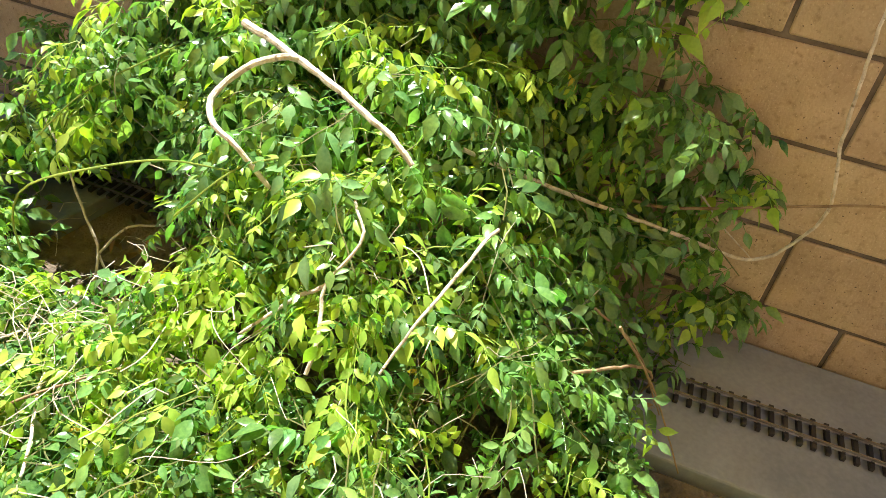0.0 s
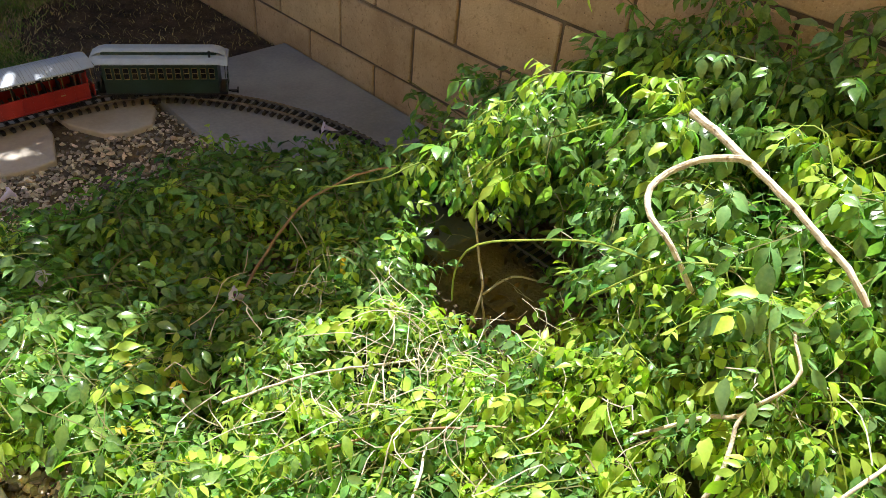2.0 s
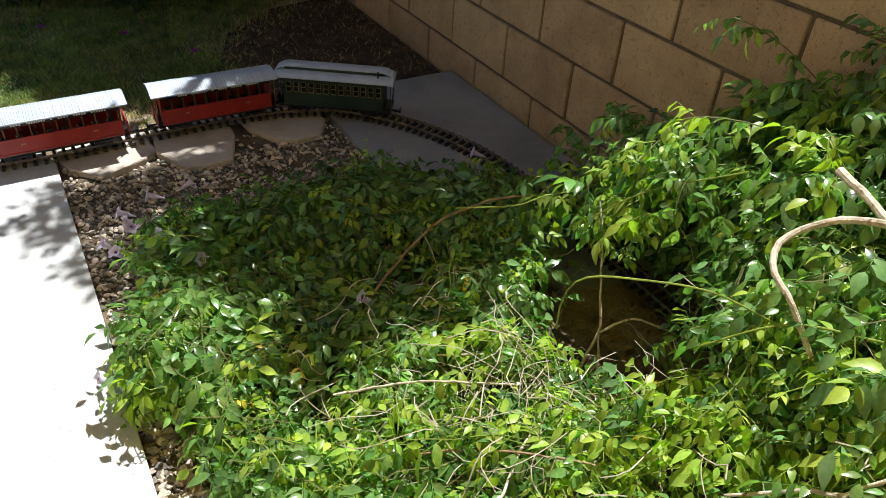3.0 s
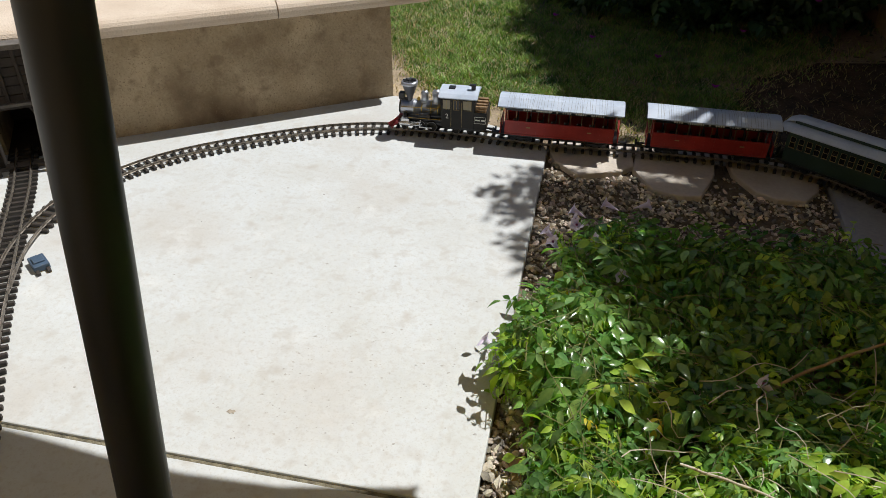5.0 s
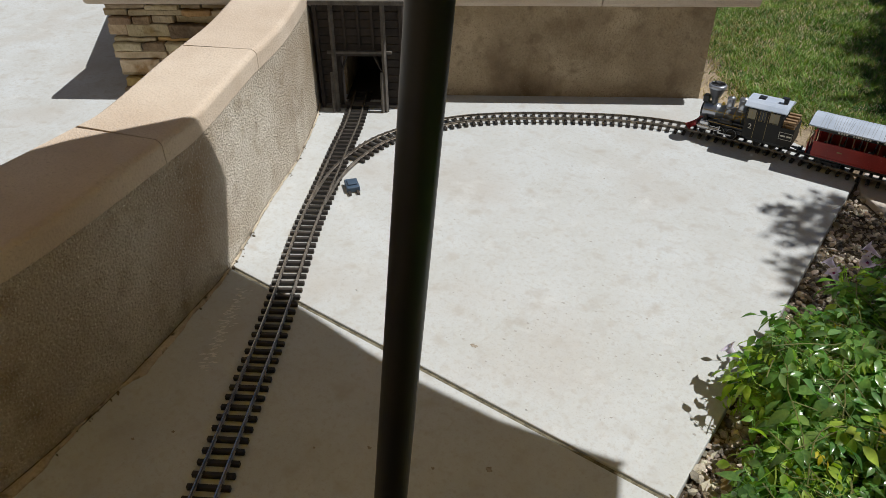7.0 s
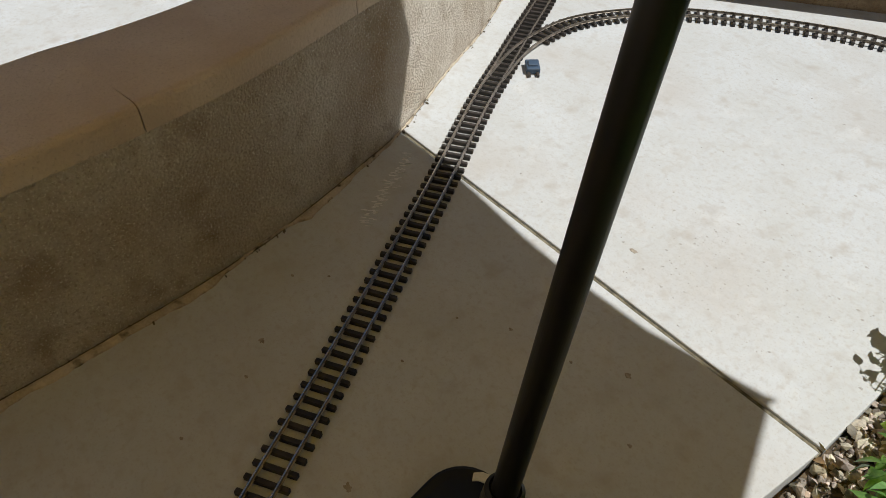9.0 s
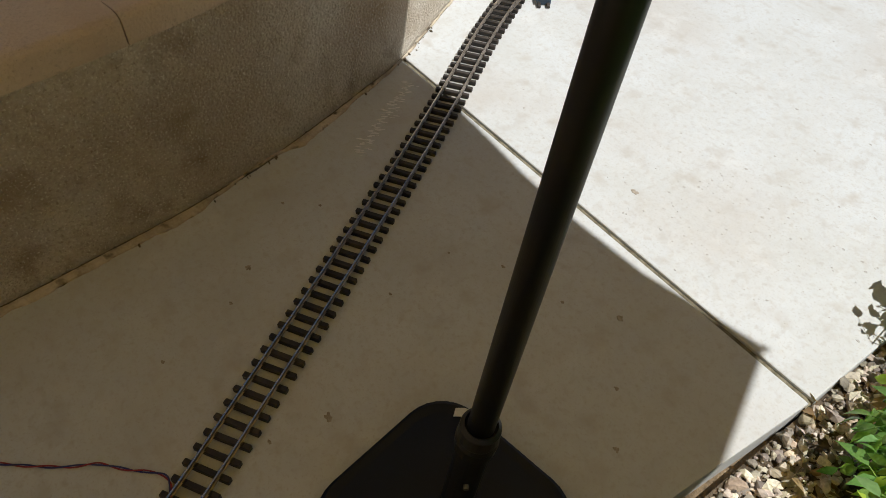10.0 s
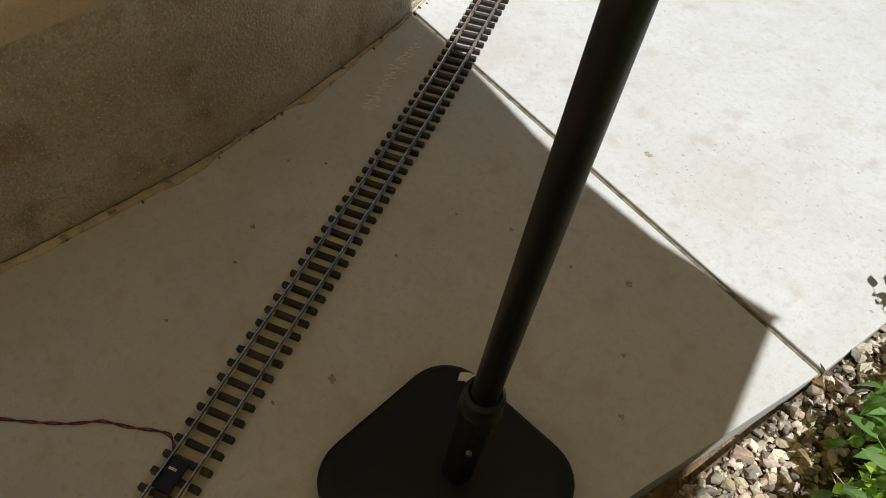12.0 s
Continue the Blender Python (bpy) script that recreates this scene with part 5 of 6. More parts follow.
# sunlit sprays that arch off the wall over the open soil
for k in range(40):
    y = pr.uniform(-0.22, 0.45)
    top = float(np.interp(y, (-0.22, -0.05, 0.1, 0.3, 0.52), (0.7, 0.66, 0.58, 0.4, 0.2)))
    grow((pr.uniform(1.16, 1.36), y, max(0.05, top - 0.03 - 0.2 * pr.random())), pr.uniform(2.2, 4.1), pr.uniform(0.1, 0.2), pr.uniform(0.6, 1.8), pr.random() < 0.3, surface=False, lift=pr.uniform(-0.2, 0.4))
for k in range(20):
    y = pr.uniform(-0.05, 0.42)
    top = float(np.interp(y, (-0.05, 0.1, 0.3, 0.42), (0.56, 0.5, 0.36, 0.26)))
    grow((pr.uniform(1.02, 1.16), y, top * pr.uniform(0.6, 1.0)), pr.uniform(2.4, 3.9), pr.uniform(0.08, 0.15), pr.uniform(1.0, 2.6), pr.random() < 0.4, surface=False, lift=pr.uniform(-0.6, 0.2))

hero = [i for i, (k, m, mi) in enumerate(placed) if 0.55 < m.translation.x < 1.05 and -0.75 < m.translation.y < -0.15
        and m.translation.z > cover(m.translation.x, m.translation.y)[0] * 0.8][:300]
hero_set = set(hero)
hero_mesh = [[mesh_of("leaf_spray", V.tolist(), F, [mat], None, True) for V, F in LEAVES] for mat in (LEAF_ONE, LEAF_YOUNG, LEAF_OLD, LEAF_YELLOW)]
foliage = new("foliage", gather("foliage", [(k, np.array(m), mi) for i, (k, m, mi) in enumerate(placed) if i not in hero_set], [LEAF, LEAF_YOUNG, LEAF_OLD, LEAF_YELLOW]))
foliage.parent = vine
tagged(foliage, kind="stuff")
for young, mat, nm in ((False, STEM_DULL, "shoot_tangle"), (True, STEM_GREEN, "young_shoot_tangle")):
    bm = bmesh.new()
    for pts, r, yg in shoots:
        if yg == young:
            sweep(bm, pts[::2] if len(pts) > 4 else pts, r, 4)
    tagged(part(nm, bm, mat, vine), kind="stuff")

# woody stems that stand out of the leaves
STEMS = [([(1.118, -0.256, 0.609), (1.084, -0.366, 0.596), (1.039, -0.48, 0.58), (0.988, -0.607, 0.552), (0.97, -0.66, 0.52)], 0.0095, STEM),
         ([(1.06, -0.4, 0.6), (1.039, -0.383, 0.606), (1.02, -0.34, 0.59), (0.995, -0.309, 0.565), (0.955, -0.3, 0.548), (0.925, -0.312, 0.534), (0.9, -0.345, 0.522), (0.888, -0.391, 0.505), (0.9, -0.46, 0.42)], 0.0078, STEM),
         ([(0.845, -0.03, -0.03), (0.9, -0.01, 0.05), (0.938, 0.003, 0.1), (0.965, 0.05, 0.18), (1.0, 0.112, 0.266), (1.03, 0.17, 0.33)], 0.006, STEM),
         ([(0.91, -0.06, -0.03), (0.93, -0.02, 0.05), (0.94, 0.005, 0.1)], 0.006, STEM),
         ([(0.938, 0.0, 0.1), (1.0, -0.03, 0.14), (1.07, -0.1, 0.12)], 0.005, STEM),
         ([(0.5, 0.325, -0.03), (0.507, 0.337, 0.01), (0.54, 0.348, 0.07), (0.64, 0.395, 0.12), (0.761, 0.433, 0.17), (0.85, 0.41, 0.21), (0.906, 0.382, 0.235), (0.977, 0.323, 0.26)], 0.0065, STEM_RED),
         ([(0.53, 0.3, -0.03), (0.53, 0.33, 0.03), (0.54, 0.348, 0.055)], 0.0065, STEM),
         ([(0.68, -0.63, 0.3), (0.723, -0.63, 0.348), (0.775, -0.611, 0.396), (0.828, -0.642, 0.461), (0.88, -0.6, 0.49)], 0.006, STEM),
         ([(0.775, -0.611, 0.396), (0.75, -0.56, 0.36), (0.7, -0.5, 0.3)], 0.006, STEM),
         ([(0.95, -0.82, 0.47), (0.928, -0.808, 0.459), (0.86, -0.795, 0.44), (0.76, -0.765, 0.4), (0.7, -0.74, 0.34)], 0.0055, STEM),
         ([(1.1, -0.7, 0.5), (1.2, -0.85, 0.42), (1.32, -1.08, 0.33), (1.4, -1.26, 0.27), (1.42, -1.33, 0.32), (1.41, -1.36, 0.43), (1.4, -1.32, 0.58), (1.41, -1.3, 0.72), (1.42, -1.27, 0.95), (1.43, -1.2, 1.2)], 0.0075, STEM),
         ([(1.36, -1.0, 0.35), (1.39, -1.08, 0.34), (1.4, -1.28, 0.41), (1.4, -1.44, 0.47), (1.4, -1.6, 0.5)], 0.006, STEM_RED),
         ([(1.4, -1.13, 0.385), (1.41, -1.2, 0.32), (1.41, -1.27, 0.27)], 0.0035, STEM),
         ([(0.3, -0.35, 0.1), (0.45, -0.3, 0.16), (0.6, -0.2, 0.17), (0.75, -0.16, 0.14)], 0.005, STEM),
         ([(0.35, 0.1, 0.1), (0.5, 0.02, 0.14), (0.66, -0.08, 0.15), (0.8, -0.1, 0.12)], 0.0045, STEM),
         ([(0.4, -0.12, 0.14), (0.52, -0.2, 0.17), (0.66, -0.35, 0.2), (0.7, -0.5, 0.18)], 0.0045, STEM_RED),
         ([(0.5, 0.12, 0.12), (0.6, 0.06, 0.13), (0.7, 0.05, 0.1)], 0.005, STEM),
         ([(0.9, -1.0, 0.28), (1.05, -1.1, 0.2), (1.15, -1.15, 0.1), (1.2, -1.15, 0.0)], 0.006, STEM_RED),
         ([(1.05, -1.0, 0.3), (1.12, -1.1, 0.18), (1.14, -1.2, 0.0)], 0.004, STEM_RED),
         ([(1.0, -1.05, 0.32), (1.05, -1.15, 0.16), (1.02, -1.25, 0.0)], 0.004, STEM_RED)]
for pts, r, mat in STEMS:
    line = smooth_line(pts, 0.02)
    n = len(line)
    line = [p + Vector((noise.noise(p * 31), noise.noise(p * 29 + Vector((5, 0, 0))), 0)) * 0.004 for p in line]
    part("woody_stem", sweep(bmesh.new(), line, [r * (0.82 if r > 0.0075 else 0.58) * (1 - 0.35 * k / n) * (1 + 0.14 * noise.noise(line[k] * 55)) for k in range(n)], 9), mat, vine)
TENDRILS = [[(0.914, -0.369, 0.44), (0.82, -0.3, 0.49), (0.729, -0.235, 0.5), (0.67, -0.18, 0.485), (0.645, -0.165, 0.44), (0.64, -0.17, 0.36)],
            [(1.0, 0.2, 0.34), (0.93, 0.24, 0.32), (0.868, 0.26, 0.3), (0.79, 0.32, 0.28), (0.77, 0.36, 0.26), (0.78, 0.37, 0.23)],
            [(1.12, -0.1, 0.52), (1.0, 0.02, 0.44), (0.92, 0.1, 0.34)],
            [(0.95, -0.5, 0.5), (0.88, -0.4, 0.48), (0.8, -0.32, 0.4)]]
for pts in TENDRILS:
    part("green_shoot", sweep(bmesh.new(), smooth_line(pts, 0.02), 0.0017, 6), STEM_GREEN, vine)
TWIG = material("bleached twig", (0.33, 0.27, 0.19, 1), (0.68, 0.62, 0.5, 1), 30, 260, 0.85, 0.3, 0.001)
# dead twigs lying under the leaves
bm = bmesh.new()
for k in range(820):
    x, y = (pr.uniform(0.25, 1.15), pr.uniform(-0.9, 0.4)) if k < 560 else (pr.gauss(0.66, 0.13), pr.gauss(-0.14, 0.12))
    a, l = pr.uniform(0, 6.28), pr.uniform(0.06, 0.2)
    if x > 0.74 and y > -0.25 and pr.random() < 0.9:
        continue
    h = max(0.03, cover(x, y)[0])
    z0, z1 = h * pr.uniform(0.2, 1.02), h * pr.uniform(0.3, 1.06)
    if k % 8 == 0 and x < 0.85:
        z0, z1 = h * pr.uniform(0.8, 1.15) + 0.01, h * pr.uniform(0.9, 1.2) + 0.015
    p0, p1 = Vector((x, y, z0)), Vector((min(x + l * math.cos(a), 1.45), y + l * math.sin(a), z1))
    bow = [p0 + (p1 - p0) * t + Vector((pr.uniform(-.03, .03), pr.uniform(-.03, .03), pr.uniform(-.012, .03))) for t in (0.3, 0.66)]
    sweep(bm, smooth_line([p0] + bow + [p1], 0.025), pr.uniform(0.0006, 0.0013), 4)
tagged(part("twig_tangle", bm, TWIG, vine), kind="stuff")
for n, i in enumerate(hero):
    k, m, mi = placed[i]
    piece("leaf_spray", hero_mesh[mi][k], vine, m)


def trumpet():
    """A trumpet flower: tube along +x, five flared lobes."""
    bm = bmesh.new()
    rings, seg = [], 20
    for x, r in ((0, 0.0015), (0.008, 0.0025), (0.018, 0.005), (0.028, 0.0072), (0.035, 0.0085), (0.039, 0.0125), (0.0405, 0.018)):
        ring = []
        for k in range(seg):
            a = 2 * math.pi * k / seg
            lobe = 1 if r < 0.012 else 1 + 0.16 * math.cos(5 * a) + (0.05 * math.sin(3 * a))
            back_x = 0 if r < 0.02 else -0.004 + 0.003 * math.cos(5 * a + 1)
            ring.append(bm.verts.new((x + back_x, r * lobe * math.cos(a), r * lobe * math.sin(a))))
        rings.append(ring)
    for a, b in zip(rings, rings[1:]):
        for k in range(seg):
            bm.faces.new((a[k], a[(k + 1) % seg], b[(k + 1) % seg], b[k]))
    return bm


ob = done("flower", trumpet(), PETAL, smooth=True)
petal_mesh = ob.data
bpy.data.objects.remove(ob)
bm = bmesh.new()
lathe(bm, [(0.001, 0.028), (0.004, 0.031), (0.0055, 0.0342), (0.0057, 0.0346), (0.002, 0.032)], 14, pose(0, 0, 0, 0, 90, 0))
ob = done("throat", bm, THROAT)
throat_mesh = ob.data
bpy.data.objects.remove(ob)
FLOWERS = [(-0.005, 0.35, 0.065, 0, -35, 172), (0.555, 0.325, 0.075, 0, -35, 160), (0.205, 0.8, 0.06, 0, -5, 185), (0.215, 0.79, 0.08, 0, -25, 195), (0.15, 0.99, 0.03, 0, -25, 170),
           (0.16, 0.95, 0.03, 20, -25, 185), (0.13, 0.93, 0.035, 0, -40, 262), (0.24, 1.05, 0.03, 0, -20, 170), (0.28, 1.07, 0.03, 30, -15, 15), (0.08, 0.85, 0.03, 0, -40, 170), (0.09, 0.8, 0.03, 0, -60, 190),
           (0.21, 0.91, 0.03, 0, -15, 10), (0.28, 0.66, 0.07, 0, -30, 200), (1.18, 0.83, 0.05, 10, -20, 150)]
for f in FLOWERS:
    ob = piece("flower", petal_mesh, vine, pose(*f))
    ob["label"] = "pale pink trumpet flower"
    ob.scale = (1.2, 1.0, 1.0)
    piece("throat", throat_mesh, ob, pose(0.006, 0, 0) @ Matrix.Diagonal((0.9, 0.6, 0.6, 1)))
for cx, cy, cz in ((0.21, 0.79, 0.12), (0.02, 0.33, 0.08), (0.1, 0.83, 0.05)):
    bm = bmesh.new()
    for k in range(18):
        p = Vector((cx, cy, cz)) + Vector((pr.uniform(-.03, .03), pr.uniform(-.03, .03), pr.uniform(-.02, .02)))
        lathe(bm, [(0.0006, -0.006), (0.0026, 0), (0.0022, 0.004), (0.0006, 0.008)], 5, Matrix.Translation(p) @ pose(0, 0, 0, pr.uniform(-60, 60), pr.uniform(-60, 60), 0))
        sweep(bm, [Vector((cx + 0.02, cy - 0.02, cz - 0.05)), p], 0.0008, 3)
    part("bud_spray", bm, LEAF_YOUNG, vine, "yellow-green flower buds")


# ---- pebbles ----
def stone_mesh(seed, fine=2):
    bm = bmesh.new()
    bmesh.ops.create_icosphere(bm, subdivisions=fine, radius=1)
    r = random.Random(seed)
    o = Vector((r.uniform(0, 50), r.uniform(0, 50), 0))
    cuts = [(Vector((r.uniform(-1, 1), r.uniform(-1, 1), r.uniform(-1, 1))).normalized(), r.uniform(0.34, 0.68)) for _ in range(10)]
    for v in bm.verts:
        d = v.co.normalized()
        v.co = d * (1 + 0.35 * noise.noise(d * 1.1 + o) + 0.12 * noise.noise(d * 2.7 + o))
        for ax, lim in cuts:
            if v.co.dot(ax) > lim:
                v.co -= ax * (v.co.dot(ax) - lim) * 0.92
    return bm


STONES_M, STONE_V = [], []
for k in range(7):
    ob = done("pebble", stone_mesh(k), PEBBLE)
    STONES_M.append(ob.data)
    bpy.data.objects.remove(ob)
for k in range(7):
    ob = done("pebble", stone_mesh(k + 20, 1), PEBBLE)
    me = ob.data
    bpy.data.objects.remove(ob)
    co = np.empty(len(me.vertices) * 3)
    me.vertices.foreach_get("co", co)
    STONE_V.append((co.reshape(-1, 3), [tuple(p.vertices) for p in me.polygons]))
bm = bmesh.new()
slab(bm, [(0.0008, -1.4), (0.6, -1.4), (1.03, -1.4), (1.03, 0.6), (0.86, 0.6), (0.885, 1.5), (0.0008, 1.5)], -0.12, -0.024)
gravel = tagged(done("gravel_bed", bm, GRAVEL_SOIL), "bed of mixed river pebbles on brown soil", "gravel", kind="structure")
spots = []
while len(spots) < 9000:
    x, y = pr.uniform(0.008, 0.885), pr.uniform(-0.9, 1.42)
    if len(spots) > 7600:
        x, y = pr.uniform(0.006, 0.45), pr.uniform(0.45, 1.35)
    elif len(spots) > 5800:
        x, y = pr.uniform(0.006, 0.12), pr.uniform(-0.9, 0.6)
    strip = x < 0.12
    if y < 0.62 - 0.15 * (x < 0.3) and not strip or (y < 0.3 and x > 0.12):
        continue
    if y > 1.3 and 0.02 < x < 0.86 and pr.random() < 0.8:
        continue
    spots.append((x, y))
many_v, many_f, o, n = [], [], 0, 0
for x, y in spots:
    s = pr.choice((0.004, 0.005, 0.006, 0.0075, 0.009, 0.0115) if x > 0.1 or y > 0.5 else (0.004, 0.005, 0.006, 0.008, 0.01, 0.014)) * pr.uniform(0.8, 1.2)
    m = pose(x, y, -0.024 + s * pr.uniform(0.1, 0.9), pr.uniform(-30, 30), pr.uniform(-30, 30), pr.uniform(0, 360)) @ Matrix.Diagonal((s * pr.uniform(0.9, 1.5), s, s * pr.uniform(0.5, 0.8), 1))
    k = pr.randrange(7)
    if s > 0.0085 and n < 300 and (y > 0.85 or x < 0.1):
        piece("pebble", STONES_M[k], gravel, m)
        n += 1
    else:
        a = np.array(m)
        V, F = STONE_V[k]
        many_v.append(V @ a[:3, :3].T + a[:3, 3])
        many_f += [tuple(o + i for i in f) for f in F]
        o += len(V)
ob = new("small_pebbles", mesh_of("small_pebbles", np.concatenate(many_v).tolist(), many_f, [PEBBLE_MANY], None, False))
ob.parent = gravel
ob["kind"] = "stuff"

# fallen dry leaves on the soil
litter = []
for k in range(420):
    x, y = pr.uniform(0.02, 1.2), pr.uniform(-1.2, 0.95)
    if y > 0.45 and pr.random() < 0.7:
        continue
    litter.append((5, np.array(leaf_matrix((x, y, -0.02 + pr.uniform(0, 0.03)), (pr.uniform(-1, 1), pr.uniform(-1, 1)), pr.uniform(-40, 40), pr.uniform(-20, 20), pr.uniform(0.5, 0.9))), 0))
tagged(new("leaf_litter", gather("leaf_litter", litter, [LEAF_DRY])), "dry brown fallen leaves under the vine", "leaf litter", kind="stuff")

# ---- lawn ----
gv, gf, gi, o = [], [], [], 0
gr = np.random.default_rng(5)
while o < 160000 * 5:
    x, y = gr.uniform(-1.6, 1.49), 1.5 + 3.6 * gr.random() ** 1.6
    if y < 1.66 - 0.02 * x + 0.1 * noise.noise((x * 4, 3, 1)) or (x < -0.55 and y < 1.9 - 1.1 * (x + 0.55)) and y < 1.72 - 0.6 * (x + 0.6):
        continue
    bare = 0.95 * max(0.0, min(1.0, (x - 0.6) / 0.3)) * max(0.0, min(1.0, (2.5 - y) / 0.3)) + noise.noise((x * 1.9, y * 1.9, 7)) * 0.55 + 0.25 * noise.noise((x * 9, y * 9, 3)) + 0.95 * math.exp(-((y - 1.68) / 0.2) ** 2) + 0.9 * math.exp(-((x - 1.35) / 0.3) ** 2) + 1.15 * math.exp(-((x + 0.53 + 0.667 * (y - 1.77)) / 0.13) ** 2)
    if bare > 0.42 and gr.random() < min(0.96, bare + 0.12):
        continue
    dry = gr.random() < 0.1 + 0.8 * max(0, bare)
    h, w = gr.uniform(0.014, 0.034) * (1 + 0.4 * noise.noise((x * 7, y * 7, 9))), gr.uniform(0.0014, 0.0028)
    a, lean = gr.uniform(0, 6.283), gr.uniform(0.3, 1.4) * h
    cx, sx, b = math.cos(a), math.sin(a), gr.uniform(0, 6.283)
    lx, ly = lean * math.cos(b), lean * math.sin(b)
    z = -0.05
    gv += [(x - cx * w, y - sx * w, z), (x + cx * w, y + sx * w, z), (x + cx * w * .8 + lx * .35, y + sx * w * .8 + ly * .35, z + h * .6),
           (x - cx * w * .8 + lx * .35, y - sx * w * .8 + ly * .35, z + h * .6), (x + lx, y + ly, z + h)]
    gf += [(o, o + 1, o + 2, o + 3), (o + 3, o + 2, o + 4)]
    gi += [int(dry)] * 2
    o += 5
tagged(new("lawn_grass", mesh_of("lawn_grass", gv, gf, [GRASS, GRASS_DRY], gi)), "short green lawn with dry patches", "grass", kind="stuff")

# ---- unseen tree beyond the block wall, its crown shaped to shade the bed and the lawn ----
tree = base("shade_tree", label="unseen leafy tree beyond the block wall, crown filled out to shade the lawn", category="tree")
TR = [[(2.9, 3.3, -0.06), (2.85, 3.2, 0.8), (2.7, 3.0, 1.5), (2.4, 2.7, 2.1), (2.1, 2.4, 2.6)], [(2.75, 3.05, 1.3), (2.4, 3.5, 1.9), (1.9, 3.7, 2.2), (1.3, 3.8, 2.4)],
      [(2.6, 2.9, 1.7), (2.0, 2.2, 1.9), (1.4, 1.7, 1.8), (0.8, 1.45, 1.7)], [(2.0, 2.2, 1.9), (1.7, 1.6, 2.1), (1.4, 1.2, 2.1)],
      [(2.4, 3.5, 1.9), (2.0, 4.2, 2.2), (1.4, 4.8, 2.3)]]
for k, pts in enumerate(TR):
    line = smooth_line(pts, 0.08)
    part("trunk" if k == 0 else "limb", sweep(bmesh.new(), line, [(0.07 if k == 0 else 0.035) * (1 - 0.75 * i / len(line)) for i in range(len(line))], 10), STEM, tree)


def shaded(gx, gy):
    """How dense the crown is over the ground it shades."""
    if gy < 1.28:
        west = -0.03 + 0.22 * max(0.0, min(1.0, (0.57 - gy) / 0.16)) - 0.16 * math.exp(-((gy - 1.0) / 0.2) ** 2)
    else:
        west = 0.09 + float(np.interp(gy, (1.28, 1.6, 1.8, 1.86, 1.92, 2.09, 2.38, 2.79, 3.11, 3.5, 5), (0.36, 0.38, 0.36, 0.3, 0.2, -0.02, -0.13, -0.3, -0.26, -0.4, -1.2)))
    south = float(np.interp(gx, (0.1, 0.33, 0.57, 0.7, 0.97, 1.2), (0.2, 0.12, 0.14, 0.17, 0.31, 0.41)))
    d = min((gx - west) / 0.2, (gy - south) / 0.2, (7.0 - gy) / 0.5)
    return d + 0.5 * noise.noise((gx * 3.1, gy * 3.1, 2)) + 0.3 * noise.noise((gx * 7, gy * 15 + gx * 5, 6)) - 0.2


def plain_leaf(r, pairs, length, size):
    """A feather-shaped leaf with flat pointed leaflets, for foliage that is never seen close by."""
    V, F = [], []
    for k in range(2 * pairs + 1):
        x = length * (0.32 + 0.62 * (k // 2) / pairs)
        m = pose(x, 0, 0, r.uniform(-30, 30), r.uniform(0, 40), (1 if k % 2 else -1) * r.uniform(45, 70) if k < 2 * pairs else 0)
        o, w = len(V), size * 0.27
        V += [tuple(m @ Vector(v)) for v in ((0, 0, 0), (size * 0.42, w, w * 0.4), (size, 0, -0.1 * size), (size * 0.42, -w, w * 0.4))]
        F += [(o, o + 2, o + 1), (o, o + 3, o + 2)]
    return np.array(V), F


FAR_LEAVES = [plain_leaf(pr, p, l, s) for p, l, s in ((2, 0.066, 0.045), (3, 0.09, 0.042), (2, 0.075, 0.05), (3, 0.1, 0.045), (2, 0.06, 0.053))]
crown, k = [], 0
while len(crown) < 27000:
    gx, gy, z = pr.uniform(-1.6, 1.8), pr.uniform(0.15, 5.4), pr.uniform(1.45, 2.7)
    if len(crown) > 22000:
        gx, gy, z = pr.uniform(0.2, 1.6), pr.uniform(1.6, 3.8), pr.uniform(1.45, 2.4)
    elif len(crown) > 9500:
        gx, gy, z = pr.uniform(0.0, 2.0), pr.uniform(1.9, 5.4), pr.uniform(1.45, 3.4)
    if gy < 1.3 or shaded(gx, gy) < 0.02 or pr.random() > 0.35 + 0.6 * shaded(gx, gy):
        continue
    p = (gx + SUN.x / SUN.z * z, gy + SUN.y / SUN.z * z, z)
    crown.append((pr.randrange(5), np.array(leaf_matrix(p, (pr.uniform(-1, 1), pr.uniform(-1, 1)), pr.uniform(-60, 60), pr.uniform(-50, 50), pr.uniform(1.3, 2.3))), 0))
# big unseen leaves added to deepen the lawn's shade, the lowest block side light
while len(crown) < 37000:
    gx, gy, z = pr.uniform(0.0, 3.6), pr.uniform(1.7, 6.8), pr.uniform(1.9, 3.6)
    if len(crown) > 32000:
        gx, gy, z = pr.uniform(0.1, 1.9), pr.uniform(2.2, 5.4), pr.uniform(0.75, 1.5)
        if gx + SUN.x / SUN.z * z > 1.4 and z < 1.25:
            continue
    if shaded(gx, gy) < 0.7:
        continue
    p = (gx + SUN.x / SUN.z * z, gy + SUN.y / SUN.z * z, z)
    crown.append((pr.randrange(5), np.array(leaf_matrix(p, (pr.uniform(-1, 1), pr.uniform(-1, 1)), pr.uniform(-60, 60), pr.uniform(-50, 50), pr.uniform(2.2, 3.4))), 0))
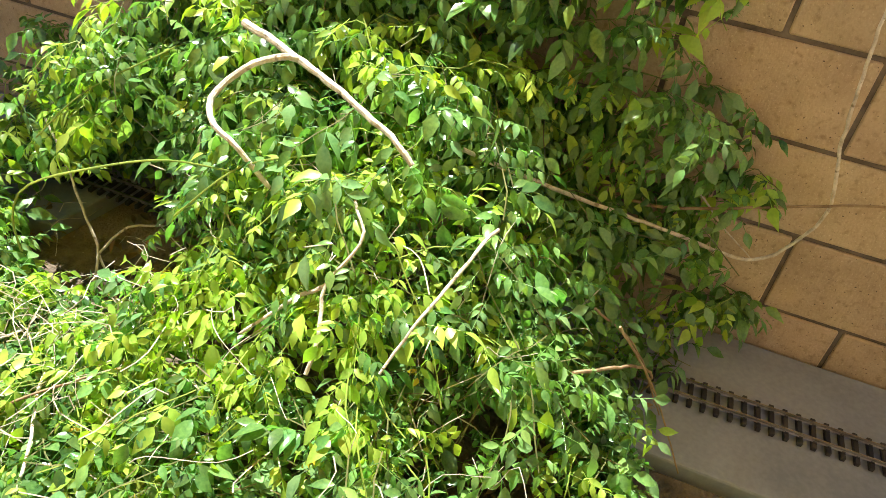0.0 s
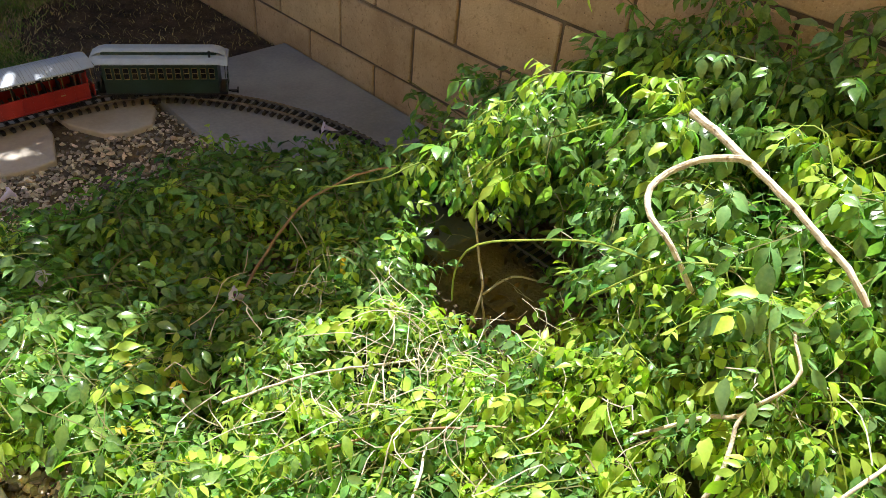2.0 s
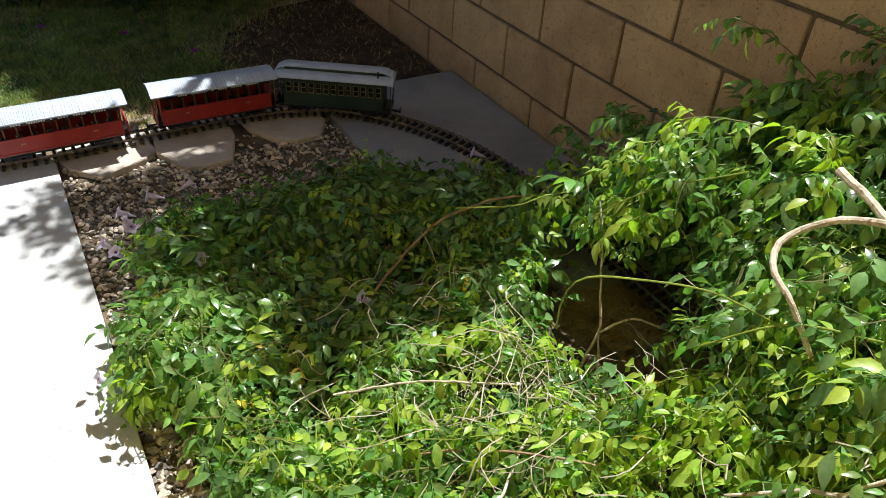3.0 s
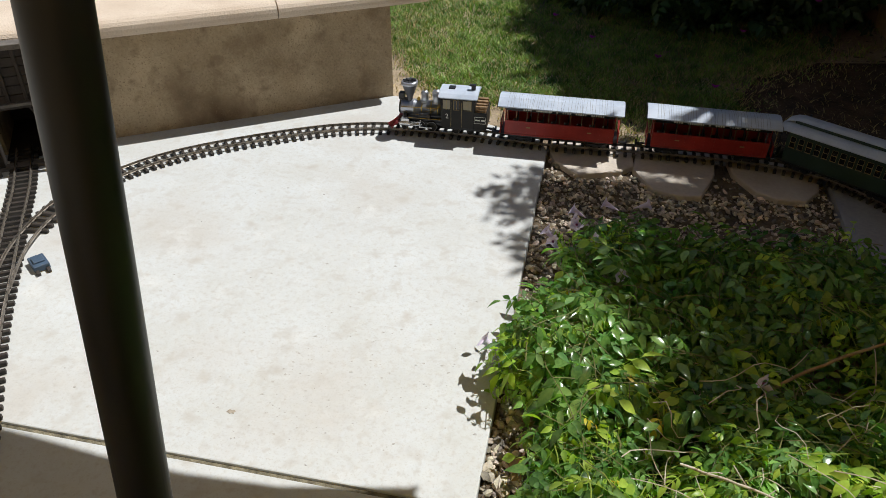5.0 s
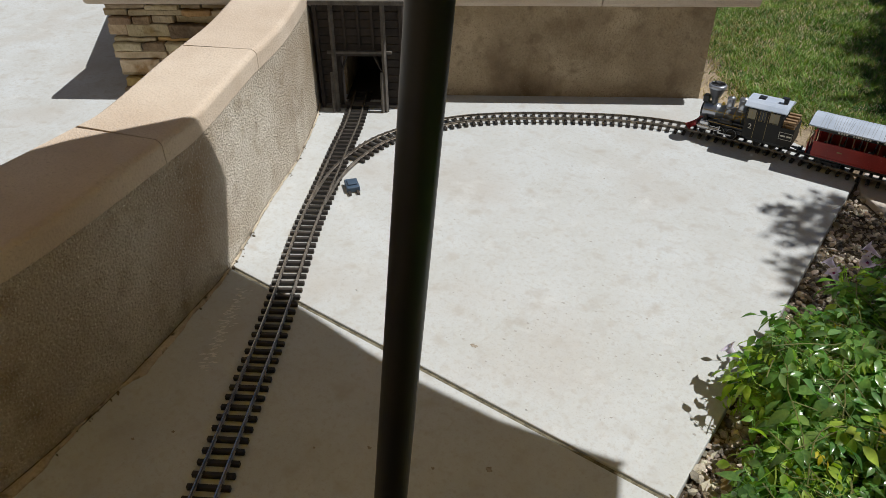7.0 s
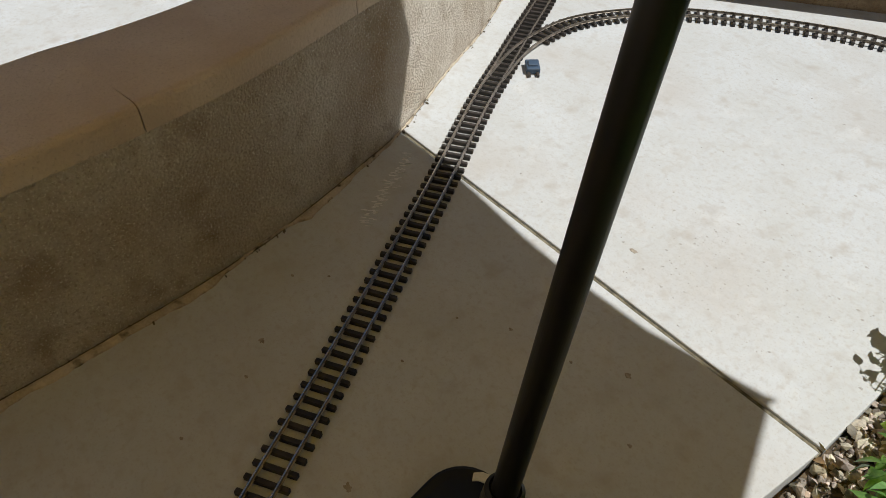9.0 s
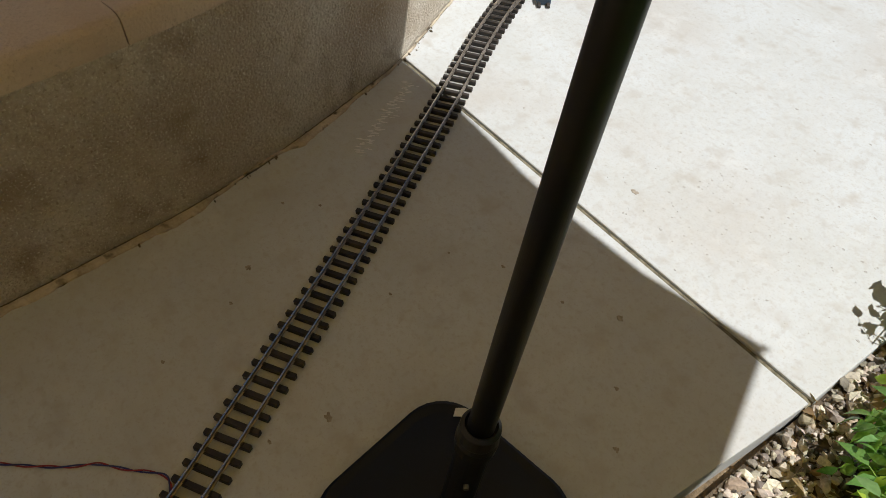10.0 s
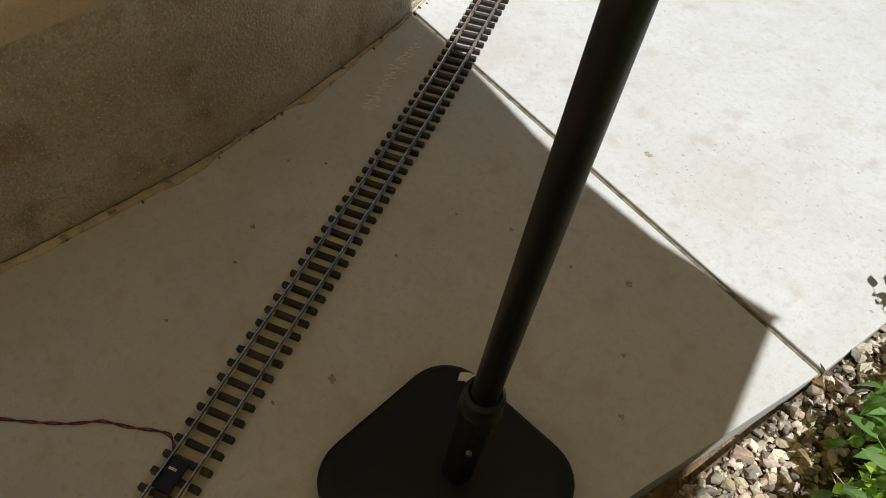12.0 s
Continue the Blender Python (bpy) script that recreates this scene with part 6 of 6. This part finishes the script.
while len(crown) < 40300:
    gx, gy, z = pr.uniform(-0.35, 1.5), pr.uniform(0.08, 1.34), pr.uniform(1.9, 2.9)
    if shaded(gx, gy) < 0.02 or 0.0 < gx < 0.3 and 0.5 < gy < 1.12 and pr.random() < 0.6 or pr.random() > (0.3 if gx > 0.1 else 0.08) + 0.6 * shaded(gx, gy):
        continue
    p = (gx + SUN.x / SUN.z * z, gy + SUN.y / SUN.z * z, z)
    crown.append((pr.randrange(5), np.array(leaf_matrix(p, (pr.uniform(-1, 1), pr.uniform(-1, 1)), pr.uniform(-60, 60), pr.uniform(-50, 50), pr.uniform(0.7, 1.25))), 0))
LEAF_DARK = material("shrub leaf", (0.018, 0.05, 0.014, 1), (0.045, 0.1, 0.026, 1), 9, 120, 0.45, 0.2, 0.001, vary=0.3, through_leaf=0.2, island=True)
ob = new("crown", gather("crown", crown, [LEAF_DARK], FAR_LEAVES))
ob.parent = tree
tagged(ob, kind="stuff")

shrub = base("flowering_shrub", label="dark green shrub with magenta flowers by the wall", category="shrub")
for pts in ([(1.15, 3.6, -0.06), (1.12, 3.5, 0.5), (1.2, 3.3, 1.1), (1.3, 3.2, 1.5)], [(1.12, 3.5, 0.5), (0.95, 3.6, 1.0), (0.85, 3.5, 1.5)]):
    line = smooth_line(pts, 0.08)
    part("limb", sweep(bmesh.new(), line, [0.03 * (1 - 0.75 * i / len(line)) for i in range(len(line))], 9), STEM, shrub)
crown = []
for k in range(9500):
    a = pr.uniform(0, 6.28)
    rr = pr.random() ** 0.5
    p = (0.7 + 1.15 * rr * math.cos(a), 4.0 + 1.2 * rr * math.sin(a), 0.02 + 1.1 * pr.random() ** 1.2)
    if p[0] < 1.47 and p[1] > 2.75 and shaded(p[0] - 0.43 * p[2], p[1] - 0.38 * p[2]) > 0.15:
        crown.append((pr.randrange(5), np.array(leaf_matrix(p, (pr.uniform(-1, 1), pr.uniform(-1, 1)), pr.uniform(-60, 60), pr.uniform(-60, 20), pr.uniform(0.8, 1.5))), 0))
ob = new("crown", gather("crown", crown, [LEAF_DARK], FAR_LEAVES))
ob.parent = shrub
tagged(ob, kind="stuff")
for x, y, z in ((0.8, 2.85, 0.0), (0.72, 3.0, 0.28), (0.95, 2.9, 0.3), (0.4, 2.5, -0.03), (0.62, 2.2, -0.03), (1.2, 2.75, 0.4), (-0.1, 3.0, -0.03), (0.1, 2.7, -0.03), (1.05, 2.7, 0.2)):
    bm = bmesh.new()
    for k in range(3):
        m = pose(x, y, z, 0, -35, 120 * k + 30 * x) @ Matrix.Scale(0.8, 4)
        vs = [bm.verts.new(m @ Vector(v)) for v in leaflet(0.03, 0.024, 0.3, 0.1)]
        for f in LEAFLET_FACES:
            bm.faces.new([vs[i] for i in f])
    part("blossom", bm, MAGENTA, shrub, "magenta papery blossom")

# ---- unseen walls added behind and west of the viewer to block sky light ----
bm = bmesh.new()
box(bm, (-2.2, -2.9, 1.6), (9.0, 0.2, 3.4), 0.01)
box(bm, (-6.3, 1.2, 1.6), (0.2, 8.0, 3.4), 0.01)
tagged(done("sky_blocking_wall", bm, STUCCO_TAN), "unseen tan stucco walls added to block sky light", "wall", kind="structure")

# ---- marks on the patio ----
scuff = base("chalk_scuffs", label="faint white chalk scuffs on the patio", category="chalk marks")
for k in range(13):
    x, y = -1.128 + k * 0.0125, -0.05 - k * 0.0195
    bm = bmesh.new()
    for q in range(9):
        sx, sy, a = x + pr.gauss(0, 0.008), y + pr.gauss(0, 0.006), pr.uniform(0.6, 1.2)
        l, w = pr.uniform(0.003, 0.009), pr.uniform(0.001, 0.0026)
        ring = [(sx + l * math.cos(a) * math.cos(u) * g - w * math.sin(a) * math.sin(u) * g, sy + l * math.sin(a) * math.cos(u) * g + w * math.cos(a) * math.sin(u) * g)
                for u, g in ((0.7 * i, pr.uniform(0.6, 1.2)) for i in range(9))]
        slab(bm, ring, -0.002, 0.0003 + 0.0001 * q)
    part("scuff", bm, CHALK, scuff)
stains = base("patio_stains", label="small brown dried stains on the patio", category="stain")
for x, y, r in ((-0.444, -0.672, 0.011), (-0.312, -0.139, 0.009), (-0.531, -0.235, 0.006), (-0.6, -0.45, 0.005), (-0.75, -0.7, 0.006), (-0.21, -0.25, 0.006), (-0.81, -0.637, 0.009),
                (-0.46, -0.77, 0.005), (-0.93, -0.5, 0.005), (-0.88, -0.44, 0.005), (-0.62, -0.3, 0.004), (-0.13, -0.33, 0.007), (-0.4, -0.2, 0.005), (-0.7, -0.85, 0.005), (-0.531, 0.127, 0.012)):
    bm = bmesh.new()
    ring = [(x + (0.75 + 0.5 * noise.noise((x * 90, y * 90, i * 0.4))) * r * math.cos(6.283 * i / 22), y + (0.55 + 0.5 * noise.noise((x * 70, y * 90, i * 0.5))) * r * math.sin(6.283 * i / 22)) for i in range(22)]
    slab(bm, ring, -0.002, 0.0005)
    part("stain", bm, STAIN, stains)
pits = mesh_of("surface_pits", [], [], [PIT])
bm = bmesh.new()
for k in range(210):
    x, y = (pr.gauss(-0.34, 0.14), pr.gauss(0.28, 0.16)) if k < 150 else (pr.uniform(-0.95, -0.03), pr.uniform(0.05, 1.2))
    if not -1.0 < x < -0.02 or not 0.03 < y < 1.3:
        continue
    r, a = pr.choice((0.0008, 0.001, 0.0012, 0.0015, 0.002, 0.003)), pr.uniform(0, 6.28)
    ring = [(x + r * q * math.cos(a + 0.9 * i) * 1.4, y + r * q * math.sin(a + 0.9 * i)) for i, q in enumerate([pr.uniform(0.5, 1.2) for _ in range(7)])]
    slab(bm, ring, -0.002, 0.0004)
bm.to_mesh(pits)
bm.free()
ob = new("surface_pits", pits)
ob.parent = patio
ob["kind"] = "stuff"
